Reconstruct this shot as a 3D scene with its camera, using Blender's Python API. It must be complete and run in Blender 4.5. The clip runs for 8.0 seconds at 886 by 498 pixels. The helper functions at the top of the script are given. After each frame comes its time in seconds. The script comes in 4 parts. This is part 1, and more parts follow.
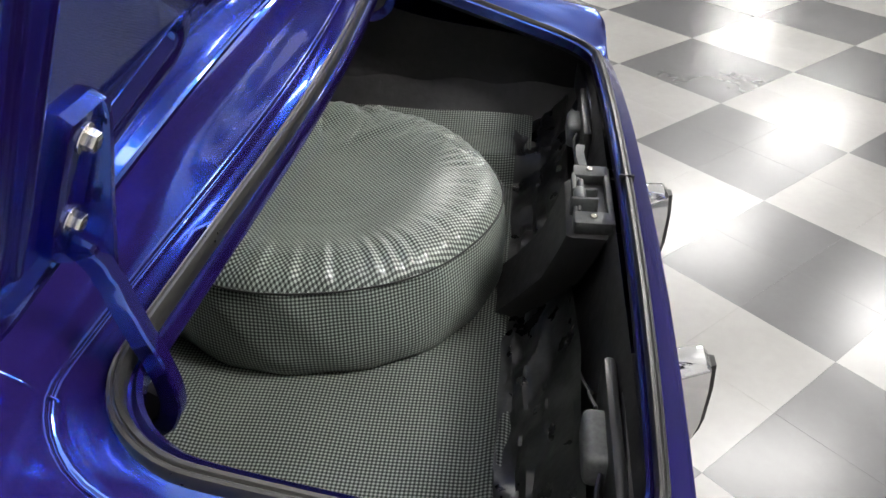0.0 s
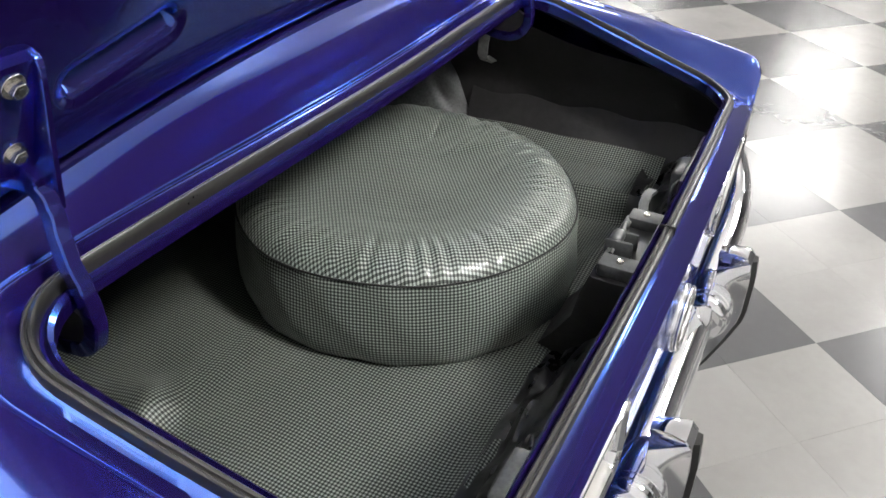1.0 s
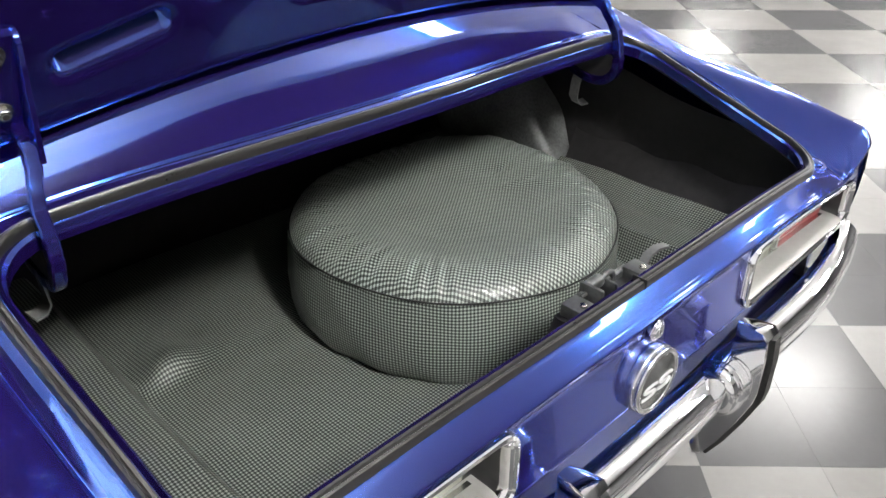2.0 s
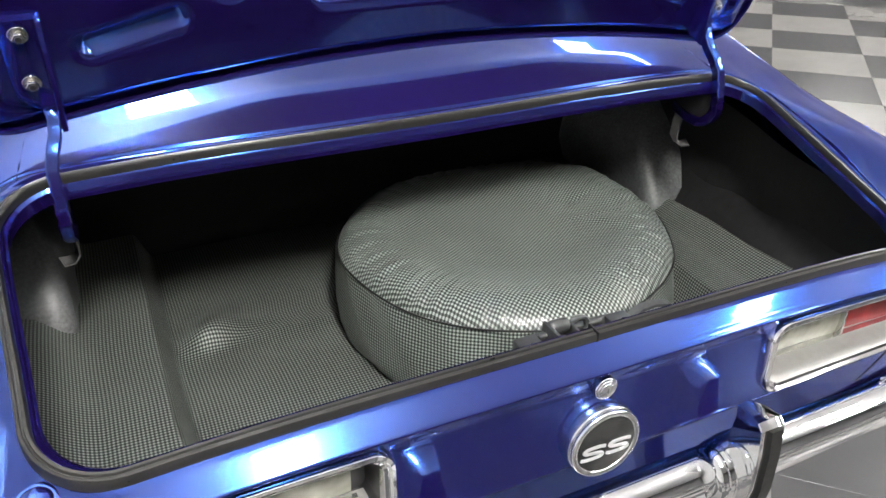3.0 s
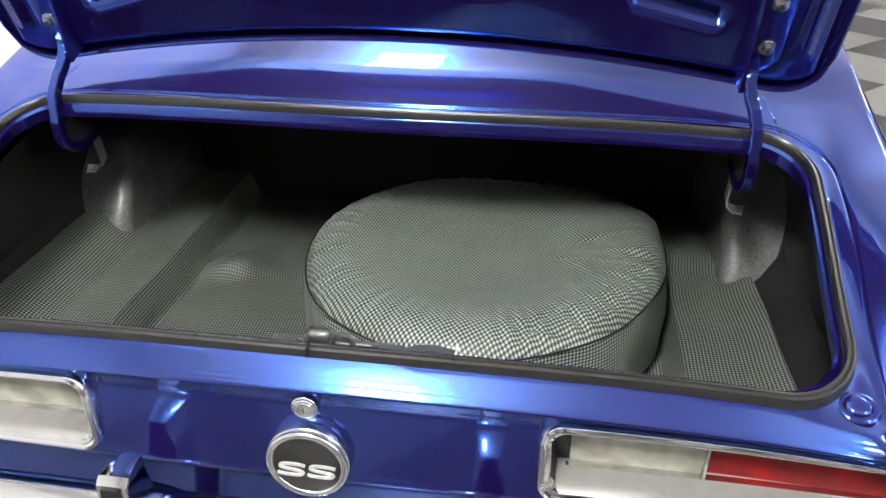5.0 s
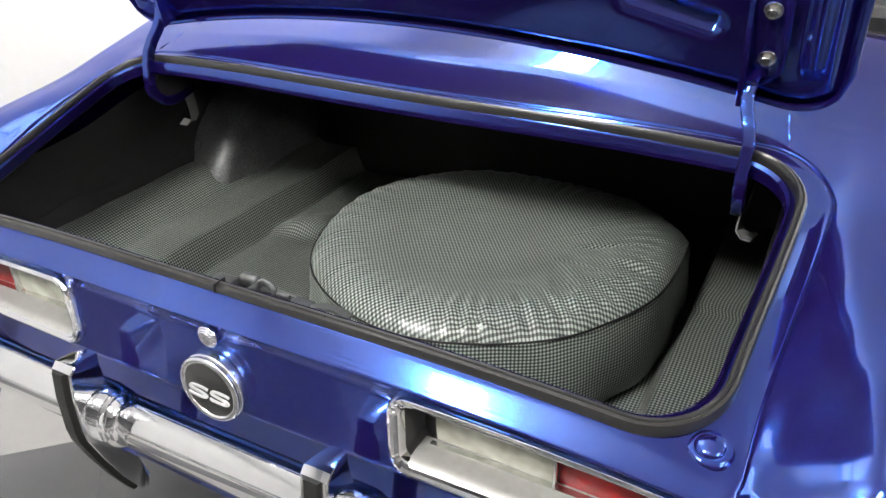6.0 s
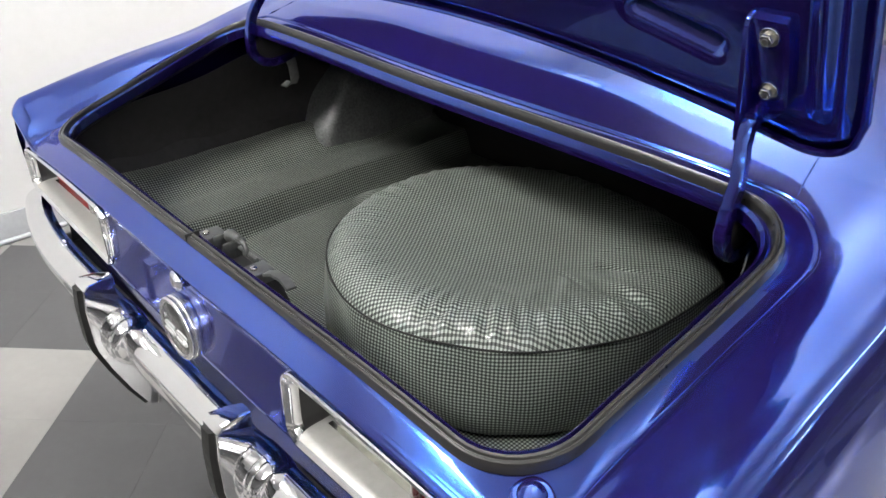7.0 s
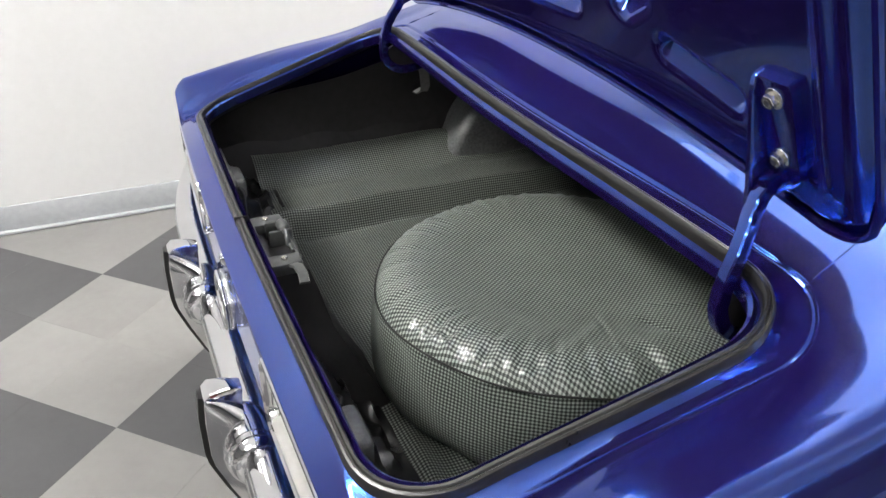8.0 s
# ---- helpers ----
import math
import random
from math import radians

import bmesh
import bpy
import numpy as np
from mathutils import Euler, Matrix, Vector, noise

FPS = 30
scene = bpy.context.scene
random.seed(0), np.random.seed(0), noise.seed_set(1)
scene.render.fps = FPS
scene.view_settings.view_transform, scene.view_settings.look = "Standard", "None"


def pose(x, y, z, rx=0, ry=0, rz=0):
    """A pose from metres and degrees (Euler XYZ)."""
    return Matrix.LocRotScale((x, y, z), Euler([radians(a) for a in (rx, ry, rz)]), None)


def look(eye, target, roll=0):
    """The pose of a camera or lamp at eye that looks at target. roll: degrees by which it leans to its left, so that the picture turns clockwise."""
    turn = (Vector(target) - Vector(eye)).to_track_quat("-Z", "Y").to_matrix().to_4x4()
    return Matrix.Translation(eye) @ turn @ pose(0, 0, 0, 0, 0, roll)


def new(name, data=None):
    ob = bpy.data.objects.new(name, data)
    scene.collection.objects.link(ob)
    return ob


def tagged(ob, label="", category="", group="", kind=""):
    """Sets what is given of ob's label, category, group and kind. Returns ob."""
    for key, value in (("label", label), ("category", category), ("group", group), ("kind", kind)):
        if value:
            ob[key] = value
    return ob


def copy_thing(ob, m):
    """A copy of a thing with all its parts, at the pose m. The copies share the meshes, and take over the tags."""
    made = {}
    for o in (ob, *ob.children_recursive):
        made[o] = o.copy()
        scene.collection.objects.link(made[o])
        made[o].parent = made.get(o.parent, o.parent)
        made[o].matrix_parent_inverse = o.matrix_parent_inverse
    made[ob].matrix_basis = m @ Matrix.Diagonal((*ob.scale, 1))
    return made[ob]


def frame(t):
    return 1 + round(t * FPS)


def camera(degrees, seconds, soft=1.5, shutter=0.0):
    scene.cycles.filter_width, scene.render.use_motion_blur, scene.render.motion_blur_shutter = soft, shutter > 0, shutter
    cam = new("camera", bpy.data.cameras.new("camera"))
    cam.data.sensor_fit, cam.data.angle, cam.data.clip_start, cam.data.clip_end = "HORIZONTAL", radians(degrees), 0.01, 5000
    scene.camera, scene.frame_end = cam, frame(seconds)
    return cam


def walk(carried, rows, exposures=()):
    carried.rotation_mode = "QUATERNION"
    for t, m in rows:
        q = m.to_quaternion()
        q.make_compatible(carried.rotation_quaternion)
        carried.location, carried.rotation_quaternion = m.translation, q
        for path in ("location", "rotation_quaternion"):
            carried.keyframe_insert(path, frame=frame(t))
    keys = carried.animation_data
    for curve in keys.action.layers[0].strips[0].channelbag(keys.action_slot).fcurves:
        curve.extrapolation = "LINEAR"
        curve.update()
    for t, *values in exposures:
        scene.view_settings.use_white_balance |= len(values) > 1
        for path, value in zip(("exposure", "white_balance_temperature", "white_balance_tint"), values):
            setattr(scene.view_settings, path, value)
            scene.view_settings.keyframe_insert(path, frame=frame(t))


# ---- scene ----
cam = camera(59.7, 8.0)
PATH = [
    (0, (-1.042, 0.201, 1.471), (0.588, 0.369, 0.324), 0.7),
    (0.5, (-1.011, 0.049, 1.469), (0.568, 0.503, 0.329), 0.3),
    (1, (-0.973, -0.111, 1.472), (0.51, 0.651, 0.369), 0.3),
    (1.2, (-0.951, -0.173, 1.471), (0.493, 0.683, 0.384), 0.2),
    (2.3, (-0.725, -0.498, 1.458), (0.348, 0.874, 0.474), -0.2),
    (2.5, (-0.66, -0.545, 1.457), (0.317, 0.906, 0.487), -0.4),
    (3, (-0.504, -0.623, 1.453), (0.219, 0.975, 0.492), -0.3),
    (3.5, (-0.325, -0.669, 1.45), (0.114, 1.021, 0.476), -0.1),
    (4, (-0.144, -0.702, 1.456), (0.033, 1.031, 0.473), 0.4),
    (4.5, (0.047, -0.715, 1.454), (0.026, 1.032, 0.481), 0.5),
    (4.7, (0.129, -0.71, 1.453), (0.034, 1.035, 0.48), 0.6),
    (5.8, (0.628, -0.646, 1.435), (-0.107, 0.956, 0.49), -0.7),
    (6, (0.691, -0.618, 1.432), (-0.138, 0.932, 0.479), -0.3),
    (6.5, (0.836, -0.508, 1.447), (-0.214, 0.869, 0.447), 0.4),
    (7, (0.983, -0.376, 1.454), (-0.283, 0.802, 0.449), 0.6),
    (7.5, (1.077, -0.245, 1.474), (-0.357, 0.7, 0.449), 0.5),
    (8, (1.15, -0.113, 1.477), (-0.441, 0.582, 0.485), 0.7),
]
walk(cam, [(t, look(eye, target, roll)) for t, eye, target, roll in PATH], [(0, -0.22), (1.0, -0.16), (2.5, -0.06), (4.5, -0.06), (6.5, -0.10), (8, -0.32)])

# ---- light ----
world = bpy.data.worlds.new("world")
scene.world = world
world.use_nodes = True
world.node_tree.nodes["Background"].inputs[0].default_value = (0.9, 0.95, 1.0, 1)
world.node_tree.nodes["Background"].inputs[1].default_value = 0.02
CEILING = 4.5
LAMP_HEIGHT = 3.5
# lamps over the car, and weaker ones over the rest of the floor; the upward glow is added to brighten the ceiling
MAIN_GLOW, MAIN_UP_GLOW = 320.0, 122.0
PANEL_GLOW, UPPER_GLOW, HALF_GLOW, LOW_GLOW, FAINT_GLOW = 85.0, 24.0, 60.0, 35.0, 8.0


# ---- materials ----
def material(name):
    m = bpy.data.materials.new(name)
    m.use_nodes = True
    nt = m.node_tree
    return m, nt, nt.nodes["Principled BSDF"]


def node(nt, kind, **values):
    n = nt.nodes.new(kind)
    for key, value in values.items():
        n.inputs[key].default_value = value
    return n


def math_node(nt, op, a, b=None):
    n = nt.nodes.new("ShaderNodeMath")
    n.operation = op
    for slot, v in ((0, a), (1, b)):
        if v is None:
            continue
        if isinstance(v, (int, float)):
            n.inputs[slot].default_value = v
        else:
            nt.links.new(v, n.inputs[slot])
    return n.outputs[0]


def ramp(nt, fac, stops):
    n = nt.nodes.new("ShaderNodeValToRGB")
    while len(n.color_ramp.elements) < len(stops):
        n.color_ramp.elements.new(0.5)
    for e, (p, c) in zip(n.color_ramp.elements, stops):
        e.position, e.color = p, (*c, 1)
    nt.links.new(fac, n.inputs[0])
    return n.outputs[0]


def bump(nt, bsdf, height, strength, distance):
    b = node(nt, "ShaderNodeBump", Strength=strength, Distance=distance)
    nt.links.new(height, b.inputs["Height"])
    nt.links.new(b.outputs[0], bsdf.inputs["Normal"])
    return b


def noise_node(nt, scale, detail=3.0, coord="Object", rough=0.5):
    tc = nt.nodes.new("ShaderNodeTexCoord")
    n = node(nt, "ShaderNodeTexNoise", Scale=scale, Detail=detail, Roughness=rough)
    nt.links.new(tc.outputs[coord], n.inputs["Vector"])
    return n.outputs["Fac"]


def plain(name, colour, rough, metal=0.0, grain=60.0, vary=0.25, relief=0.0, coat=0.0, spec=0.5):
    """A surface with some unevenness of colour and gloss at two scales."""
    m, nt, b = material(name)
    mixn = math_node(nt, "ADD", math_node(nt, "MULTIPLY", noise_node(nt, grain), 0.6), math_node(nt, "MULTIPLY", noise_node(nt, grain / 9), 0.4))
    lo, hi = [c * (1 - vary) for c in colour], [min(1, c * (1 + vary)) for c in colour]
    nt.links.new(ramp(nt, mixn, [(0.3, lo), (0.7, hi)]), b.inputs["Base Color"])
    rr = ramp(nt, mixn, [(0.3, (rough * 0.8,) * 3), (0.7, (min(1, rough * 1.2),) * 3)])
    nt.links.new(rr, b.inputs["Roughness"])
    b.inputs["Metallic"].default_value = metal
    b.inputs["Coat Weight"].default_value = coat
    b.inputs["Coat Roughness"].default_value = 0.05
    if relief:
        bump(nt, b, mixn, 0.6, relief)
    b.inputs["Specular IOR Level"].default_value = spec
    return m


def make_paint():
    """Bright blue flake over a violet-blue ground, both under one clear coat."""
    m, nt, b = material("blue_metallic_paint")
    flake = noise_node(nt, 2600, 1.0)
    nt.links.new(ramp(nt, flake, [(0.3, (0.008, 0.043, 0.19)), (0.7, (0.014, 0.073, 0.31))]), b.inputs["Base Color"])
    b.inputs["Metallic"].default_value = 1.0
    b.inputs["Roughness"].default_value = 0.14
    b.inputs["Specular Tint"].default_value = (0.31, 0.45, 1.0, 1)
    ground = nt.nodes.new("ShaderNodeBsdfPrincipled")
    nt.links.new(ramp(nt, noise_node(nt, 3.0, 3), [(0.3, (0.014, 0.005, 0.085)), (0.7, (0.019, 0.007, 0.11))]), ground.inputs["Base Color"])
    ground.inputs["Roughness"].default_value = 0.4
    ground.inputs["Specular IOR Level"].default_value = 0.2
    # faint orange peel and haze in the clear coat
    peel = node(nt, "ShaderNodeBump", Strength=0.05, Distance=0.0004)
    nt.links.new(noise_node(nt, 160, 2), peel.inputs["Height"])
    haze = ramp(nt, noise_node(nt, 14, 4), [(0.4, (0.012,) * 3), (0.75, (0.03,) * 3)])
    for layer in (b, ground):
        layer.inputs["Coat IOR"].default_value = 1.33
        layer.inputs["Coat Weight"].default_value = 1.0
        nt.links.new(haze, layer.inputs["Coat Roughness"])
        nt.links.new(peel.outputs[0], layer.inputs["Coat Normal"])
    mix = node(nt, "ShaderNodeMixShader", Fac=0.30)
    nt.links.new(b.outputs[0], mix.inputs[1])
    nt.links.new(ground.outputs[0], mix.inputs[2])
    nt.links.new(mix.outputs[0], nt.nodes["Material Output"].inputs[0])
    return m


def make_weave(name, cell, dark, light, rough, coat):
    """A woven check in metres of the surface's own UV map."""
    m, nt, b = material(name)
    uv = nt.nodes.new("ShaderNodeUVMap")
    sep = nt.nodes.new("ShaderNodeSeparateXYZ")
    nt.links.new(uv.outputs[0], sep.inputs[0])
    waves = []
    for axis in (0, 1):
        s = math_node(nt, "SINE", math_node(nt, "MULTIPLY", sep.outputs[axis], 2 * math.pi / cell))
        waves.append(math_node(nt, "ADD", math_node(nt, "MULTIPLY", s, 2.4), 0.36))
    clamped = []
    for w in waves:
        c = nt.nodes.new("ShaderNodeClamp")
        nt.links.new(w, c.inputs[0])
        clamped.append(c.outputs[0])
    both = math_node(nt, "MULTIPLY", math_node(nt, "ADD", *clamped), 0.5)
    tone = math_node(nt, "ADD", both, math_node(nt, "MULTIPLY", math_node(nt, "SUBTRACT", noise_node(nt, 9, 4, "UV"), 0.5), 0.22))
    mid = [0.74 * a + 0.26 * c for a, c in zip(dark, light)]
    nt.links.new(ramp(nt, tone, [(0.12, dark), (0.5, mid), (0.88, light)]), b.inputs["Base Color"])
    b.inputs["Roughness"].default_value = rough
    b.inputs["Coat Weight"].default_value = coat
    b.inputs["Specular IOR Level"].default_value = 0.12
    b.inputs["Coat Roughness"].default_value = 0.31
    bump(nt, b, both, 0.3, 0.0005)
    return m


def make_tile(name, colour, rough):
    m, nt, b = material(name)
    info = nt.nodes.new("ShaderNodeObjectInfo")
    tc = nt.nodes.new("ShaderNodeTexCoord")
    shift = nt.nodes.new("ShaderNodeVectorMath")
    shift.operation = "ADD"
    nt.links.new(tc.outputs["Object"], shift.inputs[0])
    nt.links.new(math_node(nt, "MULTIPLY", info.outputs["Random"], 40.0), shift.inputs[1])
    n1, n2 = [node(nt, "ShaderNodeTexNoise", Scale=sc, Detail=4.0, Roughness=0.55) for sc in (4.0, 34.0)]
    for n in (n1, n2):
        nt.links.new(shift.outputs[0], n.inputs["Vector"])
    n1, n2 = n1.outputs["Fac"], n2.outputs["Fac"]
    v = math_node(nt, "ADD", math_node(nt, "MULTIPLY", n1, 0.7), math_node(nt, "MULTIPLY", n2, 0.3))
    v = math_node(nt, "ADD", v, math_node(nt, "MULTIPLY", math_node(nt, "SUBTRACT", info.outputs["Random"], 0.5), 0.10))
    nt.links.new(ramp(nt, v, [(0.2, [c * 0.86 for c in colour]), (0.8, [c * 1.12 for c in colour])]), b.inputs["Base Color"])
    nt.links.new(ramp(nt, n1, [(0.2, (rough * 0.92,) * 3), (0.8, (rough * 1.1,) * 3)]), b.inputs["Roughness"])
    bump(nt, b, n2, 0.15, 0.0008)
    b.inputs["Specular IOR Level"].default_value = 0.34
    return m


def make_glow(name, colour, strength):
    m, nt, b = material(name)
    b.inputs["Base Color"].default_value = (0.9, 0.9, 0.9, 1)
    b.inputs["Emission Color"].default_value = (*colour, 1)
    b.inputs["Emission Strength"].default_value = strength
    return m


def make_lens(name, deep, pale, rough):
    """A moulded lens: the reflector's uneven light is put into its colour, with fine ribs and a glossy face."""
    m, nt, b = material(name)
    nt.links.new(ramp(nt, noise_node(nt, 22, 2), [(0.35, deep), (0.70, pale)]), b.inputs["Base Color"])
    b.inputs["Roughness"].default_value = rough
    b.inputs["Specular IOR Level"].default_value = 0.2
    tc = nt.nodes.new("ShaderNodeTexCoord")
    w = node(nt, "ShaderNodeTexWave", Scale=90.0)
    nt.links.new(tc.outputs["Object"], w.inputs["Vector"])
    bump(nt, b, w.outputs["Fac"], 0.05, 0.0006)
    return m


PAINT = make_paint()
CHROME = plain("chrome", (0.82, 0.82, 0.83), 0.05, 1.0, 25, 0.04)
BRIGHT = plain("brushed_bright_trim", (0.72, 0.72, 0.72), 0.22, 1.0, 90, 0.1)
SILVER = plain("silver_painted_housing", (0.26, 0.255, 0.245), 0.42, 0.45, 70, 0.12)
SEAL = plain("black_rubber_seal", (0.014, 0.0135, 0.013), 0.33, 0.0, 140, 0.25, 0.0002, 0.0, 0.42)
RUBBER = plain("black_rubber", (0.010, 0.010, 0.010), 0.5, 0.0, 120, 0.3, 0.0004, 0.0, 0.25)
LINER = plain("black_trunk_liner", (0.014, 0.0135, 0.014), 0.55, 0.0, 50, 0.4, 0.002, 0.0, 0.22)
SPATTER = plain("grey_spatter_paint", (0.075, 0.078, 0.078), 0.4, 0.0, 160, 0.6, 0.0008)
STRAP = plain("dull_grey_strap", (0.10, 0.10, 0.098), 0.55, 0.2, 120, 0.35, 0.0004)
SHEET = plain("black_plastic_sheet", (0.010, 0.010, 0.0105), 0.30, 0.0, 26, 0.3, 0.005, 0.0, 0.6)
BLACK = plain("satin_black_paint", (0.015, 0.015, 0.016), 0.35, 0.0, 60, 0.3)
STEEL = plain("zinc_plated_steel", (0.55, 0.53, 0.48), 0.22, 1.0, 200, 0.25)
JAW = plain("dull_grey_steel", (0.065, 0.068, 0.068), 0.42, 0.5, 150, 0.35, 0.0004)
BADGE = plain("black_badge_face", (0.012, 0.012, 0.012), 0.2, 0.0, 60, 0.2, 0, 0.5)
DEVICE = plain("silver_enamel", (0.50, 0.50, 0.50), 0.25, 0.3, 60, 0.08)
LENS_RED = make_lens("red_lamp_lens", (0.085, 0.0004, 0.001), (0.24, 0.0006, 0.0015), 0.4)
LENS_WHITE = make_lens("clear_lamp_lens", (0.22, 0.22, 0.18), (0.42, 0.42, 0.36), 0.3)
MAT = make_weave("woven_trunk_mat", 0.0061, (0.002, 0.003, 0.0025), (0.185, 0.20, 0.18), 0.45, 0.22)
COVER = make_weave("woven_tyre_cover", 0.0061, (0.002, 0.004, 0.003), (0.275, 0.305, 0.275), 0.42, 0.46)
TILE_LIGHT = make_tile("light_grey_floor_tile", (0.15, 0.146, 0.142), 0.22)
TILE_DARK = make_tile("dark_grey_floor_tile", (0.05, 0.05, 0.052), 0.22)
GROUT = plain("floor_joint", (0.03, 0.03, 0.03), 0.6)
WALL = plain("white_wall_paint", (0.50, 0.50, 0.497), 0.6, 0, 30, 0.03, 0.0006)
DARKWALL = plain("dark_unseen_wall", (0.13, 0.13, 0.135), 0.6, 0, 30, 0.06, 0.0006)
CEIL = plain("white_ceiling_paint", (0.85, 0.85, 0.85), 0.8, 0, 20, 0.04)
BASE = plain("grey_vinyl_baseboard", (0.30, 0.31, 0.32), 0.45, 0, 40, 0.1)
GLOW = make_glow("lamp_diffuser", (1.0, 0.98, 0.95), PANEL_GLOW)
GLOW_UP = make_glow("added_ceiling_fill", (1.0, 0.98, 0.95), UPPER_GLOW)
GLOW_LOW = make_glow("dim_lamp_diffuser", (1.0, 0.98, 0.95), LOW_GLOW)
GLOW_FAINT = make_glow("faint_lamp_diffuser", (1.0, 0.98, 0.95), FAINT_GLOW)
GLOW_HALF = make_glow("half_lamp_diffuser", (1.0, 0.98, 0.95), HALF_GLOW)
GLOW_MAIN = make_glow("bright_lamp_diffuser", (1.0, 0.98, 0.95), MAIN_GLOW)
GLOW_MAIN_UP = make_glow("bright_ceiling_fill", (1.0, 0.98, 0.95), MAIN_UP_GLOW)


# ---- shape helpers ----
def part(name, bm, mat, parent=None, label="", smooth=True):
    me = bpy.data.meshes.new(name)
    bm.to_mesh(me)
    bm.free()
    me.materials.append(mat)
    if smooth:
        for p in me.polygons:
            p.use_smooth = True
        me.set_sharp_from_angle(angle=radians(38))
    ob = new(name, me)
    if parent:
        ob.parent = parent
    return tagged(ob, label) if label else ob


def thing(name, label, category, at=(0, 0, 0), group="", kind=""):
    ob = new(name)
    ob.location = at
    ob.empty_display_size = 0.05
    return tagged(ob, label, category, group, kind)


def grid_mesh(rows, closed=False, caps=False, uvs=None):
    """A bmesh through equal rows of points; closed: each row is a ring."""
    bm = bmesh.new()
    vs = [[bm.verts.new(p) for p in row] for row in rows]
    n = len(rows[0])
    layer = bm.loops.layers.uv.new("UVMap") if uvs else None
    for i in range(len(rows) - 1):
        for j in range(n if closed else n - 1):
            k = (j + 1) % n
            f = bm.faces.new((vs[i][j], vs[i][k], vs[i + 1][k], vs[i + 1][j]))
            if uvs:
                for loop, (a, b) in zip(f.loops, ((i, j), (i, k), (i + 1, k), (i + 1, j))):
                    loop[layer].uv = uvs[a][b]
    if caps and closed:
        bm.faces.new(vs[0][::-1])
        bm.faces.new(vs[-1])
    bmesh.ops.recalc_face_normals(bm, faces=bm.faces)
    return bm


def box(x0, x1, y0, y1, z0, z1, bevel=0.0, segments=2):
    bm = bmesh.new()
    bmesh.ops.create_cube(bm, size=1)
    for v in bm.verts:
        v.co = ((x0 + x1) / 2 + v.co.x * (x1 - x0), (y0 + y1) / 2 + v.co.y * (y1 - y0), (z0 + z1) / 2 + v.co.z * (z1 - z0))
    if bevel:
        bmesh.ops.bevel(bm, geom=bm.edges[:], offset=bevel, segments=segments, affect="EDGES", profile=0.5)
    return bm


def disc(radius, depth, m, segments=32, bevel=0.0, top=None):
    """A round plug along z, with a bevelled rim."""
    bm = bmesh.new()
    bmesh.ops.create_cone(bm, cap_ends=True, segments=segments, radius1=radius, radius2=top or radius, depth=depth)
    if bevel:
        rim = [e for e in bm.edges if abs(e.verts[0].co.z - e.verts[1].co.z) < 1e-6]
        bmesh.ops.bevel(bm, geom=rim, offset=bevel, segments=3, affect="EDGES", profile=0.5)
    bm.transform(m)
    return bm


def joined(*bms):
    out = bmesh.new()
    for b in bms:
        me = bpy.data.meshes.new("tmp")
        b.to_mesh(me)
        b.free()
        out.from_mesh(me)
        bpy.data.meshes.remove(me)
    return out


def sweep(path, section, closed=False, up=(0, 0, 1), caps=True):
    """A section (points right, up) carried along a path of points."""
    path = [Vector(p) for p in path]
    n, rows = len(path), []
    for i, p in enumerate(path):
        a = path[(i - 1) % n] if closed or i else p
        b = path[(i + 1) % n] if closed or i < n - 1 else p
        d = (b - a).normalized()
        side = d.cross(Vector(up)).normalized()
        top = side.cross(d)
        rows.append([p + side * u + top * v for u, v in section])
    if closed:
        rows.append(rows[0])
    bm = grid_mesh(rows, closed=True, caps=caps and not closed)
    bmesh.ops.remove_doubles(bm, verts=bm.verts, dist=1e-6)
    return bm


def ring(r, n=12, ry=None):
    return [(r * math.cos(2 * math.pi * i / n), (ry or r) * math.sin(2 * math.pi * i / n)) for i in range(n)]


def smooth(a, b, x):
    t = min(1.0, max(0.0, (x - a) / (b - a)))
    return t * t * (3 - 2 * t)


# ---- the room ----
WEST, EAST, SOUTH, NORTH = -1.99, 16.0, -8.0, 12.0


def room():
    for name, b in (("wall_west", (WEST - 0.15, WEST, SOUTH, NORTH, 0, CEILING)), ("wall_east", (EAST, EAST + 0.15, SOUTH, NORTH, 0, CEILING)),
                    ("wall_south", (WEST - 0.15, EAST + 0.15, SOUTH - 0.15, SOUTH, 0, CEILING)), ("wall_north", (WEST - 0.15, EAST + 0.15, NORTH, NORTH + 0.15, 0, CEILING))):
        # all but the white wall are unseen, made dark to keep reflections dark
        white = name == "wall_west"
        tagged(part(name, box(*b), WALL if white else DARKWALL, smooth=False), "plain white painted showroom wall" if white else "unseen showroom wall, made dark to darken the car's reflections", "wall", kind="structure")
    tagged(part("ceiling", box(WEST - 0.15, EAST + 0.15, SOUTH - 0.15, NORTH + 0.15, CEILING, CEILING + 0.1), CEIL, smooth=False), "plain white showroom ceiling", "ceiling", kind="structure")
    bm = joined(box(WEST + 0.002, WEST + 0.012, SOUTH, NORTH, 0.0, 0.115, 0.004), box(WEST + 0.002, WEST + 0.03, SOUTH, NORTH, 0.0, 0.014, 0.006))
    tagged(part("baseboard", bm, BASE), "grey vinyl cove baseboard along the white wall", "baseboard", kind="structure")


